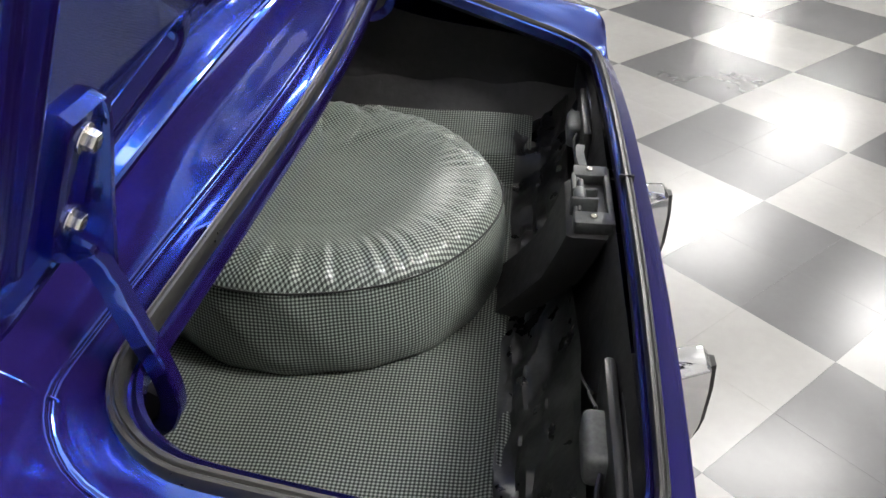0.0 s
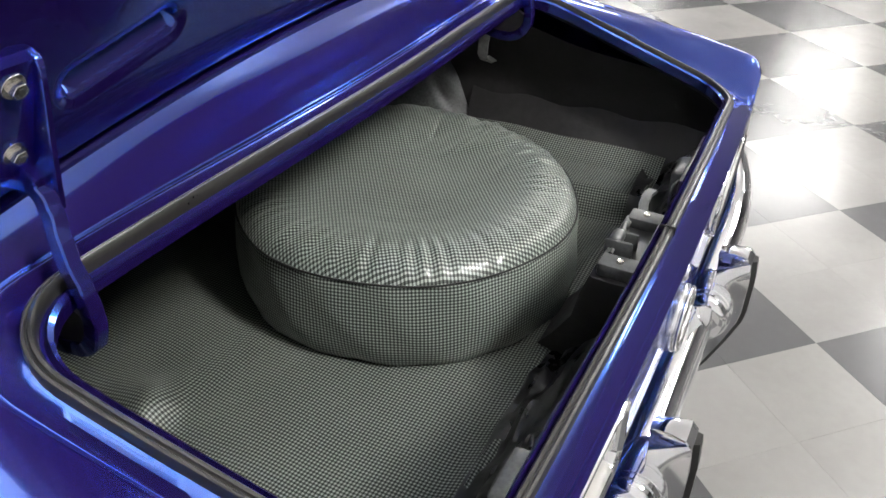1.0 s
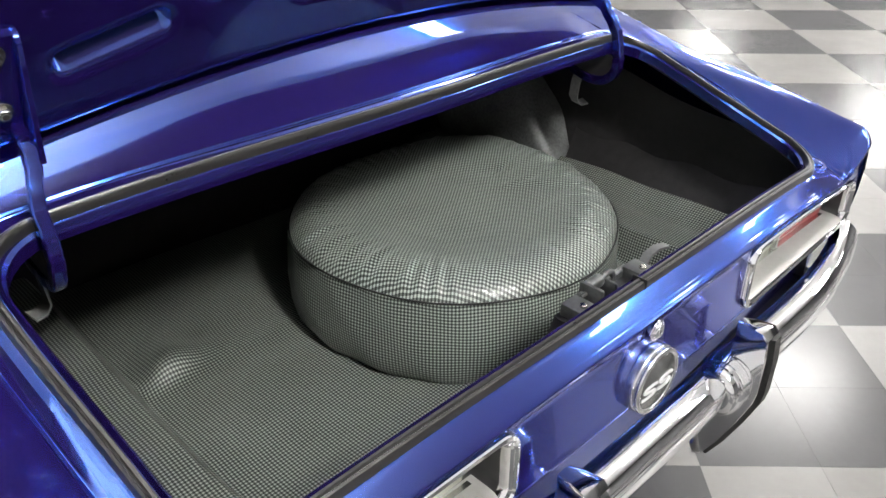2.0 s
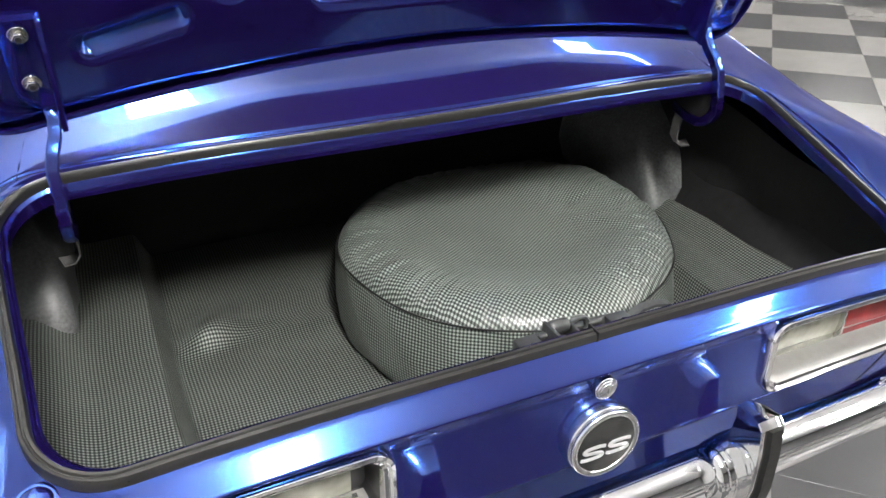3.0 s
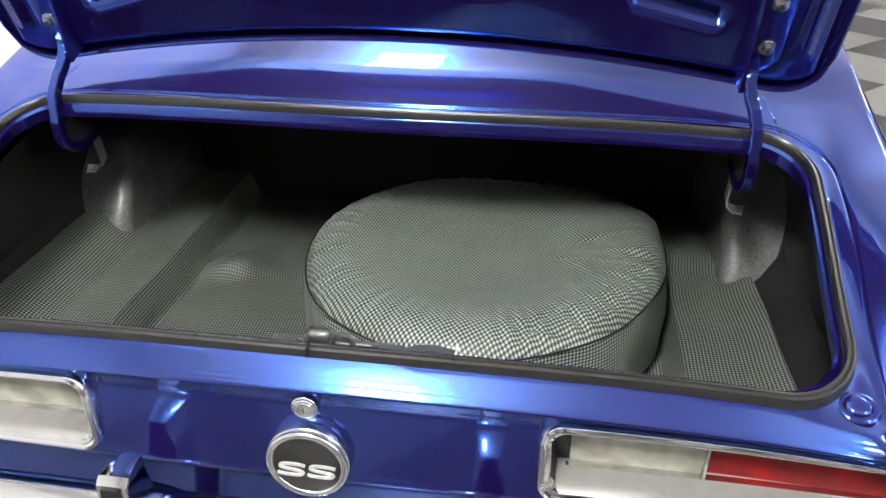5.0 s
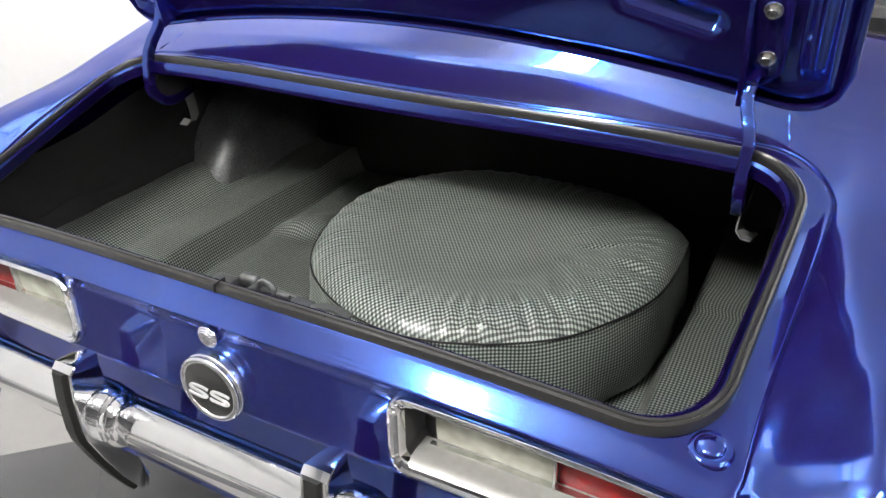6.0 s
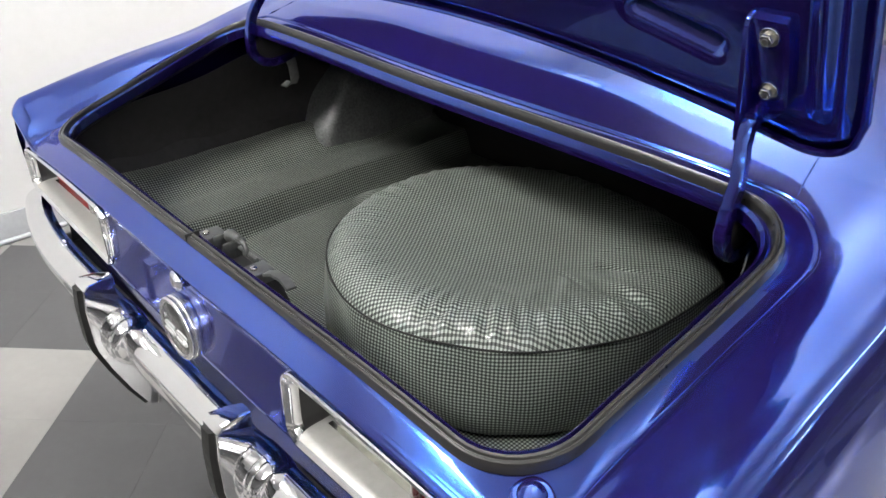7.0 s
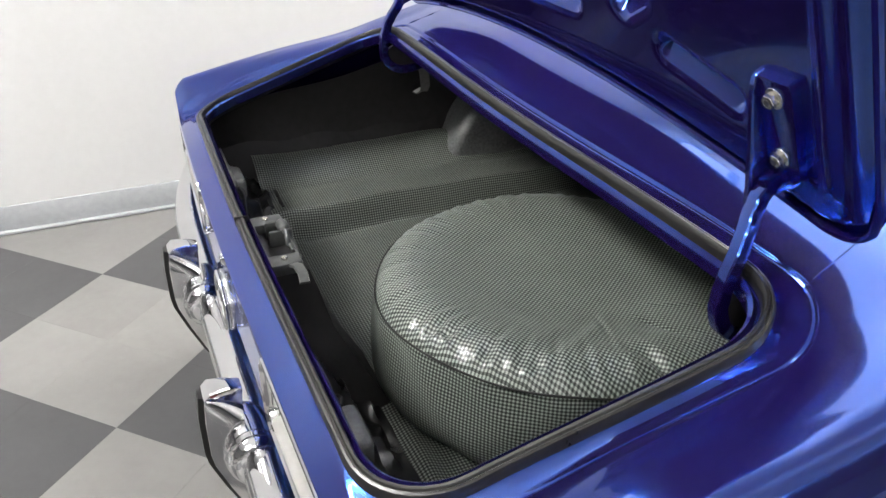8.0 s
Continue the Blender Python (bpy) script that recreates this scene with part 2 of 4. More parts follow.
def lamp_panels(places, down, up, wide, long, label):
    """Oblong lamps hung in rows below the ceiling, with an added glow on top to brighten it."""
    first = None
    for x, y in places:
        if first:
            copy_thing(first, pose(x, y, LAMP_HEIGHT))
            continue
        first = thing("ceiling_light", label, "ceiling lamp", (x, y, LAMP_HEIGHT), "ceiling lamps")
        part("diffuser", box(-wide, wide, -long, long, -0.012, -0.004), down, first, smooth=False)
        # added upward glow that brightens the ceiling mirrored in the paint
        part("ceiling_fill", box(-wide, wide, -long, long, 0.012, 0.02), up, first, smooth=False)
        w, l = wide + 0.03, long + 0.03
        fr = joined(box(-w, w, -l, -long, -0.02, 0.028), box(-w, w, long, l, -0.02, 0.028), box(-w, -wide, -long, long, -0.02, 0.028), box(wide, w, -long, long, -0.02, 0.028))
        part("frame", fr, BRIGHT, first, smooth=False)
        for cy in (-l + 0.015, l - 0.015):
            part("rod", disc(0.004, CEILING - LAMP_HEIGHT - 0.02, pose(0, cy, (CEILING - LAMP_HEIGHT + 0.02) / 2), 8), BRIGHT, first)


room()
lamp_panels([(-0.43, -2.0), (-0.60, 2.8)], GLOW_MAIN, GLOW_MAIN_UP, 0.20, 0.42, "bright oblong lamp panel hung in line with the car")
# added lamp, set west of the car to brighten the ceiling there
lamp_panels([(-1.20, 0.85)], GLOW_FAINT, GLOW_MAIN_UP, 0.20, 0.42, "oblong lamp panel added beside the car to brighten the ceiling")
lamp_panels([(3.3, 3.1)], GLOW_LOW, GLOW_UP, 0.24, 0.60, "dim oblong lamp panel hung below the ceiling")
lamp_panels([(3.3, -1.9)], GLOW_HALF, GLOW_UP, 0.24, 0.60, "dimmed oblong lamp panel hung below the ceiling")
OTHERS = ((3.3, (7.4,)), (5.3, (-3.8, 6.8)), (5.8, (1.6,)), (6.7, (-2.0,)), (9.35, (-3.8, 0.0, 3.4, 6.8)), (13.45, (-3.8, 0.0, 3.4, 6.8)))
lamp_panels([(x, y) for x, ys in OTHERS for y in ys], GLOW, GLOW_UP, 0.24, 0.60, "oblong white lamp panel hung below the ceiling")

# ---- the car ----
car = thing("car", "dark blue metallic classic coupe with its trunk lid open", "car")


def deck(y):
    """Height of the opening's plane on the middle line."""
    return 0.886 + (min(y, 0.55) - 0.03) * 0.315 + max(0, y - 0.55) * 0.27


def round_box(xh, y0, y1, r0, r1, n_side=16, n_arc=10, n_end=44):
    """A rounded rectangle about x = 0 from the middle of the rear edge; r0: rear corners, r1: front corners."""
    pts = []

    def line(a, b, n):
        pts.extend((a[0] + (b[0] - a[0]) * i / n, a[1] + (b[1] - a[1]) * i / n) for i in range(n))

    def arc(cx, cy, r, a0):
        pts.extend((cx + r * math.cos(a0 + i * math.pi / 2 / n_arc), cy + r * math.sin(a0 + i * math.pi / 2 / n_arc)) for i in range(n_arc))

    line((0, y0), (xh - r0, y0), n_end // 2)
    arc(xh - r0, y0 + r0, r0, -math.pi / 2)
    line((xh, y0 + r0), (xh, y1 - r1), n_side)
    arc(xh - r1, y1 - r1, r1, 0)
    line((xh - r1, y1), (-xh + r1, y1), n_end)
    arc(-xh + r1, y1 - r1, r1, math.pi / 2)
    line((-xh, y1 - r1), (-xh, y0 + r0), n_side)
    arc(-xh + r0, y0 + r0, r0, math.pi)
    line((-xh + r0, y0), (0, y0), n_end // 2)
    return pts


def crown(x):
    return -0.032 * min(1.3, (abs(x) / 0.65) ** 3)


def tail_lift(x):
    """Step up from the corner plate to the end of the quarter panel."""
    return 0.010 * smooth(0.680, 0.692, abs(x)) + 0.026 * smooth(0.69, 0.80, abs(x))


def shoulder(x, y):
    """The quarter panels stand higher towards the tail."""
    fore = smooth(0.08, 0.30, y)
    u = min(1.0, max(0.0, (abs(x) - 0.688) / (0.10 - 0.03 * fore)))
    return (1 - (1 - u) ** (1 + fore)) * (0.021 * (1 - 0.85 * smooth(0.25, 0.60, y)) + 0.034 * max(0.0, 1 - max(y, 0.0) / 0.46) ** 1.2)


def fall(x, y):
    """The quarter panels roll off outwards in front of the opening."""
    return -0.10 * max(0.0, abs(x) - 0.69) * smooth(0.12, 0.45, y)


def raised(pts, dz, rear=None, side=None):
    """Points of a ring laid on the crowned deck; rear: height of its rear edge on the middle line, where it differs."""
    y0 = min(p[1] for p in pts)
    out = []
    for x, y in pts:
        fore = smooth(0.06, 0.45, y) * smooth(1.0, 0.7, y)
        x, y = x * (1 + 0.036 * fore * smooth(0.80, 0.72, abs(x))), y + 0.036 * fore * min(1, abs(x) / 0.62) ** 2 + 0.014 * (1 - smooth(0.03, 0.3, y)) * min(1.3, abs(x) / 0.62) ** 2
        f = smooth(0.45, 0.56, y) * (1 - 0.85 * smooth(0.20, 0.56, abs(x))) if side is not None else 1
        z = deck(max(y, 0.03)) + crown(x) + dz * f + (side or 0) * (1 - f) + (shoulder(x, y) + fall(x, y) if side is not None else 0)
        if rear is not None:
            w = smooth(0.11 - 0.06 * smooth(0.68, 0.72, abs(x)), 0.0, y - y0)
            z = z * (1 - w) + (rear + crown(x) + tail_lift(x)) * w
        out.append((x, y, z))
    return out


def upper_body():
    """Flange, gutter, lip, deck and shoulders round the trunk opening."""
    rows = [
        raised(round_box(0.636, 0.043, 0.473, 0.085, 0.08), -0.022),
        raised(round_box(0.6345, 0.0445, 0.4715, 0.085, 0.08), -0.002),
        raised(round_box(0.6375, 0.0415, 0.4745, 0.085, 0.08), 0.002),
        raised(round_box(0.6415, 0.0380, 0.4785, 0.087, 0.082), -0.004),
        raised(round_box(0.659, 0.021, 0.496, 0.10, 0.09), -0.005, 0.8845),
        raised(round_box(0.667, 0.016, 0.503, 0.10, 0.095), -0.012, 0.8805, -0.008),
    ]
    # gutter, roll and shoulder; half width, rear, front, corner radii, rise in front, rise at the sides, rear height
    outer = [
        (0.680, 0.0100, 0.514, 0.030, 0.100, -0.0120, -0.0062, 0.8754),
        (0.684, 0.0050, 0.5225, 0.027, 0.100, -0.0125, -0.0064, 0.8711),
        (0.6855, 0.0030, 0.5270, 0.026, 0.100, -0.0130, -0.0084, 0.8694),
        (0.6870, 0.0015, 0.5285, 0.026, 0.100, -0.0105, -0.0080, 0.8681),
        (0.6885, 0.0000, 0.5300, 0.025, 0.100, -0.0082, -0.0062, 0.8668),
        (0.6905, -0.0012, 0.5345, 0.025, 0.100, -0.0074, -0.0056, 0.8657),
        (0.696, -0.0040, 0.546, 0.022, 0.100, -0.0050, -0.0052, 0.8634),
        (0.710, -0.0060, 0.563, 0.022, 0.100, 0.0000, -0.0048, 0.8615),
        (0.728, -0.0075, 0.580, 0.022, 0.100, 0.0053, -0.0044, 0.8602),
        (0.755, -0.0085, 0.600, 0.024, 0.100, 0.0113, -0.0040, 0.8593),
        (0.780, -0.0092, 0.618, 0.026, 0.090, 0.0123, -0.0038, 0.8585),
        (0.797, -0.0100, 0.670, 0.028, 0.075, 0.0113, -0.0035, 0.8576),
        (0.807, -0.0103, 0.740, 0.030, 0.055, 0.0078, -0.0058, 0.8566),
        (0.816, -0.0105, 0.860, 0.030, 0.030, -0.0018, -0.0120, 0.8555),
        (0.827, -0.0090, 1.000, 0.030, 0.015, -0.0200, -0.0280, 0.8545),
        (0.840, -0.0030, 1.010, 0.030, 0.015, -0.0560, -0.0560, 0.8540),
    ]
    rings = [raised(round_box(xh, y0, y1, r0, r1), front, rear, side) for xh, y0, y1, r0, r1, front, side, rear in outer]
    for k in range(len(rings) - 1):
        near = [[Vector(p) for p in rings[min(max(k + d, 0), len(rings) - 1)]] for d in (-1, 0, 1, 2)]
        for i in range(3):
            t = i / 3
            rows.append([0.5 * (2 * b + (c - a) * t + (2 * a - 5 * b + 4 * c - d) * t * t + (3 * b - a - 3 * c + d) * t ** 3) for a, b, c, d in zip(*near)])
    rows.append(rings[-1])
    part("body", grid_mesh(rows, closed=True), PAINT, car)
    return [Vector(p) for row in rows for p in row]


def side_height(y):
    """Height of the shell's outer edge."""
    w = smooth(0.05, 0.0, y + 0.003)
    return (deck(max(y, 0.03)) + crown(0.810) - 0.056 + shoulder(0.84, y) + fall(0.84, y)) * (1 - w) + (0.854 + crown(0.810) + tail_lift(0.81)) * w


def quarter(s):
    ys = [0.019 + 1.43 * (i / 44) ** 1.3 for i in range(45)]
    rows = []
    for drop, x, inset in ((0.0, 0.840, 0.0), (0.012, 0.844, 0.0), (0.04, 0.850, 0.0), (0.09, 0.859, 0.004), (0.15, 0.867, 0.012), (0.20, 0.871, 0.03), (0.26, 0.874, 0.12), (0.36, 0.877, 0.22), (0.50, 0.872, 0.32), (0.60, 0.85, 0.38)):
        rows.append([(s * (x - 0.03 + math.sqrt(max(0, 0.0009 - max(0, 0.05 - max(y, 0.02)) ** 2))), y + inset * max(0, 1 - y / 0.8), side_height(min(y, 1.0)) - drop) for y in ys])
    part("quarter_panel", grid_mesh(rows), PAINT, car)


def seal():
    pts = [(x, y, z + 0.002) for x, y, z in raised(round_box(0.651, 0.029, 0.487, 0.095, 0.088), 0)]
    sec = [(u * 0.84, v) for u, v in ((0.0085, -0.008), (0.009, 0.001), (0.0070, 0.0060), (0.0035, 0.0075), (0.0018, 0.0060), (0.0005, 0.0060), (-0.001, 0.0085), (-0.005, 0.0092), (-0.0078, 0.006), (-0.0085, 0.0), (-0.0085, -0.008))]
    ob = part("trunk_seal", sweep(pts, sec, closed=True), SEAL, car, "black rubber weatherstrip round the opening")
    # the butt joint in the middle of the rear edge
    part("seal_joint", box(-0.0012, 0.0012, 0.0195, 0.0425, 0.8845, 0.8985, 0.0006), RUBBER, ob)


BX0, BX1, BZ0, BZ1 = 0.283, 0.768, 0.716, 0.842  # tail-lamp bezel


def lamp_drop(x, z):
    q = max(0.0, (abs(x) - BX0) / (BX1 - BX0)) ** 2
    return z - q * (0.013 + 0.027 * (z - BZ0) / (BZ1 - BZ0))


def tail_panel():
    xs = [-0.810 + 1.62 * i / 160 for i in range(161)]
    prof = [(-0.003, 0.854, 1), (-0.001, 0.851, 1), (0.0, 0.847, 1), (0.001, 0.835, 1)] + [(0.002 - 0.004 * i / 12, 0.833 - 0.117 * i / 12, 0.9 - 0.7 * i / 12) for i in range(13)]
    prof += [(-0.003, 0.710, 0.2), (0.0, 0.704, 0.2), (0.008, 0.700, 0.2), (0.03, 0.697, 0.2), (0.04, 0.69, 0.2), (0.045, 0.66, 0.2), (0.05, 0.55, 0.1), (0.06, 0.42, 0.1)]
    bm = bmesh.new()
    vs = [[bm.verts.new((x, y + 0.014 * min(1.3, abs(x) / 0.62) ** 2, z + crown(x) * k + tail_lift(x) * smooth(0.833, 0.85, z))) for x in xs] for y, z, k in prof]
    for i in range(len(prof) - 1):
        for j in range(len(xs) - 1):
            x = abs(xs[j] + xs[j + 1]) / 2
            z = (prof[i][1] + prof[i + 1][1]) / 2 + crown(x) * prof[i][2]
            if BX0 + 0.009 < x < BX1 - 0.009 and lamp_drop(x, BZ0) + 0.007 < z < lamp_drop(x, BZ1) - 0.007:
                continue
            bm.faces.new((vs[i][j], vs[i][j + 1], vs[i + 1][j + 1], vs[i + 1][j]))
    bmesh.ops.recalc_face_normals(bm, faces=bm.faces)
    part("tail_panel", bm, PAINT, car)


def bezel_ring(s, inset, y, r):
    x0, x1, z0, z1 = BX0 + inset, BX1 - inset, BZ0 + inset, BZ1 - inset
    r = max(0.006, r - inset * 0.7)
    pts = []
    for cx, cz, a0 in ((x1 - r, z0 + r, -90), (x1 - r, z1 - r, 0), (x0 + r, z1 - r, 90), (x0 + r, z0 + r, 180)):
        pts += [(cx + r * math.cos(radians(a0 + 90 * i / 8)), cz + r * math.sin(radians(a0 + 90 * i / 8))) for i in range(9)]
    # extra points along the long sides
    full = []
    for (ax, az), (bx, bz) in zip(pts, pts[1:] + pts[:1]):
        n = 8 if math.hypot(bx - ax, bz - az) > 0.05 else 1
        full += [(ax + (bx - ax) * i / n, az + (bz - az) * i / n) for i in range(n)]
    bow = lambda x: 0.014 * min(1.3, x / 0.62) ** 2
    return [(s * x, y + bow(x), lamp_drop(x, z)) for x, z in full]


def tail_lamp(s):
    lamp = new("tail_lamp")
    lamp.parent = car
    tagged(lamp, "tail lamp with red and clear lenses in a chrome bezel")
    part("bezel", grid_mesh([bezel_ring(s, i, y, 0.03) for i, y in ((0, 0.003), (0.0005, -0.006), (0.003, -0.011), (0.007, -0.012), (0.010, -0.009), (0.0115, -0.0095), (0.0155, -0.007), (0.0175, -0.001), (0.018, 0.006))], closed=True), CHROME, lamp, "polished chrome bezel")
    bm = grid_mesh([bezel_ring(s, i, y, 0.03) for i, y in ((0.018, 0.006), (0.020, 0.028), (0.022, 0.050))], closed=True)
    bm.verts.ensure_lookup_table()
    bm.faces.new(bm.verts[len(bm.verts) * 2 // 3:])
    part("housing", bm, BLACK, lamp, "black lamp recess")
    rows = []
    for k in range(6):
        y = (-0.008, -0.004, 0.006, 0.018, 0.031, 0.044)[k]
        rows.append([(s * (0.308 + 0.438 * i / 16), y + 0.014 * min(1.3, (0.308 + 0.438 * i / 16) / 0.62) ** 2, lamp_drop(0.308 + 0.438 * i / 16, BZ0 + (0.0150, 0.0190, 0.0215, 0.0230, 0.0240, 0.0250)[k])) for i in range(17)])
    part("ledge", grid_mesh(rows), SILVER, lamp, "silver ledge below the lenses")

    def pane(x0, x1, name, mat, text):
        rows = []
        for j in range(5):
            z = 0.7405 + 0.068 * j / 4
            rows.append([(s * (x0 + (x1 - x0) * i / 10), 0.045 + 0.009 * ((x0 + x1) / 2 / 0.62) ** 2 - 0.004 * math.sin(math.pi * j / 4), lamp_drop(x0 + (x1 - x0) * i / 10, z)) for i in range(11)])
        bm = grid_mesh(rows)
        bmesh.ops.solidify(bm, geom=bm.faces[:], thickness=0.006)
        part(name, bm, mat, lamp, text)

    pane(0.325, 0.487, "clear_lens", LENS_WHITE, "ribbed clear reversing lens")
    pane(0.4905, 0.72, "red_lens", LENS_RED, "ribbed red tail lens")
    strip = [(s * (0.32 + 0.402 * i / 16), 0.039 + 0.009 * ((0.32 + 0.402 * i / 16) / 0.62) ** 2, lamp_drop(0.32 + 0.402 * i / 16, 0.7385)) for i in range(17)]
    part("lens_trim", sweep(strip, [(-0.005, -0.0022), (0.005, -0.0022), (0.005, 0.0022), (-0.005, 0.0022)]), BRIGHT, lamp, "thin bright strip under the lenses")
    part("lens_divider", box(*sorted((s * 0.487, s * 0.4905)), 0.036, 0.048, 0.738, 0.800, 0.001), BRIGHT, lamp)


def badge():
    facing = pose(0, 0, 0, 90, 0, 0)
    at = lambda y, z: Matrix.Translation((0, y, z)) @ facing
    cap = part("fuel_cap", joined(disc(0.0535, 0.016, at(-0.006, 0.748), 48, 0.003), disc(0.0505, 0.012, at(-0.013, 0.748), 48, 0.002)), BRIGHT, car, "round bright fuel cap with a black face")
    part("cap_rim", sweep([(0.0482 * math.cos(a), -0.0185, 0.748 + 0.0482 * math.sin(a)) for a in [2 * math.pi * i / 48 for i in range(48)]], ring(0.0048, 12, 0.004), closed=True, up=(0, 1, 0)), BRIGHT, cap)
    part("cap_face", disc(0.0440, 0.004, at(-0.0185, 0.748), 48, 0.001), BADGE, cap, "glossy black cap face")
    for s in (-1, 1):
        # a slanting silver device of three strokes
        pts = [(0.0135, 0.0085), (0.006, 0.0105), (-0.008, 0.0105), (-0.0125, 0.0065), (-0.009, 0.0025), (0.008, -0.0015), (0.0125, -0.0055), (0.008, -0.0095), (-0.007, -0.0095), (-0.0145, -0.0075)]
        fine = []
        for k in range(len(pts) - 1):
            p = [Vector((*pts[min(max(k + d, 0), len(pts) - 1)], 0)) for d in (-1, 0, 1, 2)]
            for i in range(4):
                t = i / 4
                fine.append(0.5 * (2 * p[1] + (p[2] - p[0]) * t + (2 * p[0] - 5 * p[1] + 4 * p[2] - p[3]) * t * t + (3 * p[1] - p[0] - 3 * p[2] + p[3]) * t ** 3))
        fine.append(Vector((*pts[-1], 0)))
        path = [(s * 0.0195 + p.x * 1.22 + 0.15 * p.y, -0.0212, 0.740 + p.y * 0.86) for p in fine]
        part("cap_device", sweep(path, [(-0.0024, -0.001), (0.0024, -0.001), (0.0019, 0.001), (-0.0019, 0.001)], up=(0, -1, 0)), DEVICE, cap)
    lock = part("trunk_lock", joined(disc(0.0165, 0.010, at(-0.003, 0.829), 32, 0.002), disc(0.0135, 0.008, at(-0.006, 0.829), 32, 0.002)), CHROME, car, "round chrome trunk lock")
    part("lock_cylinder", disc(0.0105, 0.006, at(-0.0085, 0.829), 24, 0.001), BRIGHT, lock)
    part("key_slot", box(-0.0008, 0.0008, -0.0122, -0.009, 0.825, 0.833), BLACK, lock)


def bumper():
    path = []
    for i in range(81):
        u = -1 + i / 40
        y = 0.055 * max(0, (abs(u) - 0.55) / 0.45) ** 2.2
        path.append((0.865 * u, y, 0.612 + 0.004 * abs(u)))
    sec = [(-0.006, 0.036), (0.002, 0.041), (0.012, 0.043), (0.024, 0.040), (0.035, 0.033), (0.044, 0.022), (0.049, 0.009), (0.050, -0.006), (0.047, -0.022), (0.038, -0.034), (0.024, -0.040), (0.004, -0.042), (0.004, -0.038), (0.022, -0.035), (0.040, -0.015), (0.042, 0.006), (0.03, 0.028), (0.004, 0.034)]
    bar = part("bumper", sweep([(x, y, z) for x, y, z in path], sec), CHROME, car, "chrome rear bumper blade")
    for s in (-1, 1):
        part("bumper_end", grid_mesh([[(s * (0.865 + dx), 0.055 + py * (1 - k) - 0.01 * k, 0.616 + pz * (1 - 0.9 * k)) for py, pz in [(-u, v) for u, v in sec[:13]]] for k, dx in ((0, 0), (0.25, 0.012), (0.55, 0.02), (0.85, 0.022), (1, 0.018))]), CHROME, bar)
        part("bumper_bolt", disc(0.006, 0.006, pose(s * 0.56, -0.005, 0.661, -12, 0, 0), 16, 0.002), CHROME, bar)


def overrider(s):
    x = s * 0.226
    g = part("bumper_guard", bmesh.new(), CHROME, car, "chrome upright bumper guard with a black rubber strip")
    # side outline of the blade, from the top edge down the rear face and back up the inside
    out = [(-0.030, 0.747), (-0.052, 0.752), (-0.076, 0.752), (-0.085, 0.743), (-0.089, 0.702), (-0.089, 0.640), (-0.086, 0.618), (-0.068, 0.566), (-0.044, 0.508), (-0.020, 0.462), (-0.004, 0.454)]
    inn = [(0.004, 0.474), (-0.006, 0.512), (-0.018, 0.552), (-0.027, 0.590), (-0.032, 0.625), (-0.033, 0.660), (-0.033, 0.690), (-0.032, 0.712), (-0.031, 0.725), (-0.030, 0.734), (-0.029, 0.740)]
    loop = out + inn
    rows = []
    across = ((-0.021, 0.026), (-0.0195, 0.012), (-0.015, 0.004), (-0.007, 0.0), (0.007, 0.0), (0.015, 0.004), (0.0195, 0.012), (0.021, 0.026))
    for dx, k in across:
        cy, cz = -0.055, 0.63
        slim = lambda py, pz: 1 - 0.38 * smooth(0.70, 0.735, pz) * smooth(-0.075, -0.032, py)
        rows.append([(x + dx * slim(py, pz), py + (cy - py) * k * 2, pz + (cz - pz) * k) for py, pz in loop])
    bm = grid_mesh(rows, closed=True)
    bm.verts.ensure_lookup_table()
    for row in (0, len(across) - 1):
        base = row * len(loop)
        n = len(out)
        for i in range(n - 1):
            a, b = base + i, base + i + 1
            c, d = base + len(loop) - 1 - (i + 1), base + len(loop) - 1 - i
            bm.faces.new([bm.verts[q] for q in ((a, b, c, d) if row == 0 else (d, c, b, a))])
    bmesh.ops.recalc_face_normals(bm, faces=bm.faces)
    me = g.data
    bm.to_mesh(me)
    bm.free()
    for p in me.polygons:
        p.use_smooth = True
    me.set_sharp_from_angle(angle=radians(35))
    strip = [(y - 0.004, z) for y, z in out[3:10]]
    part("rubber_strip", sweep([(x, y, z) for y, z in strip], [(-0.0125, -0.005), (0.0125, -0.005), (0.010, 0.003), (-0.010, 0.003)], up=(0, -1, 0.2)), RUBBER, g, "black rubber strip on the guard")
    # swollen knuckle where the guard saddles the bumper
    rows = []
    for u, r in ((-1.0, 0.012), (-0.99, 0.026), (-0.95, 0.034), (-0.86, 0.0385), (-0.76, 0.040), (-0.73, 0.0385), (-0.70, 0.0425), (-0.60, 0.0435), (-0.56, 0.0410), (-0.53, 0.0445), (0.0, 0.0465), (0.53, 0.0445), (0.56, 0.0410), (0.60, 0.0435), (0.70, 0.0425), (0.73, 0.0385), (0.76, 0.040), (0.86, 0.0385), (0.95, 0.034), (0.99, 0.026), (1.0, 0.012)):
        rows.append([(x + 0.056 * u, -0.030 + 0.96 * r * math.cos(2 * math.pi * k / 28) + 0.004 * u * s, 0.628 + 1.14 * r * math.sin(2 * math.pi * k / 28)) for k in range(28)])
    part("knuckle", grid_mesh(rows, closed=True, caps=True), CHROME, g, "ridged chrome saddle over the bumper")


LID_O, LID_UP, LID_IN = Vector((0, 0.53, 1.153)), Vector((0, -0.39, 0.92)).normalized(), Vector((0, -0.92, -0.39)).normalized()
LID_TOP = 0.46


def lid_bottom(u):
    return -0.027 - 0.064 * min(1.4, (abs(u) / 0.6) ** 2)


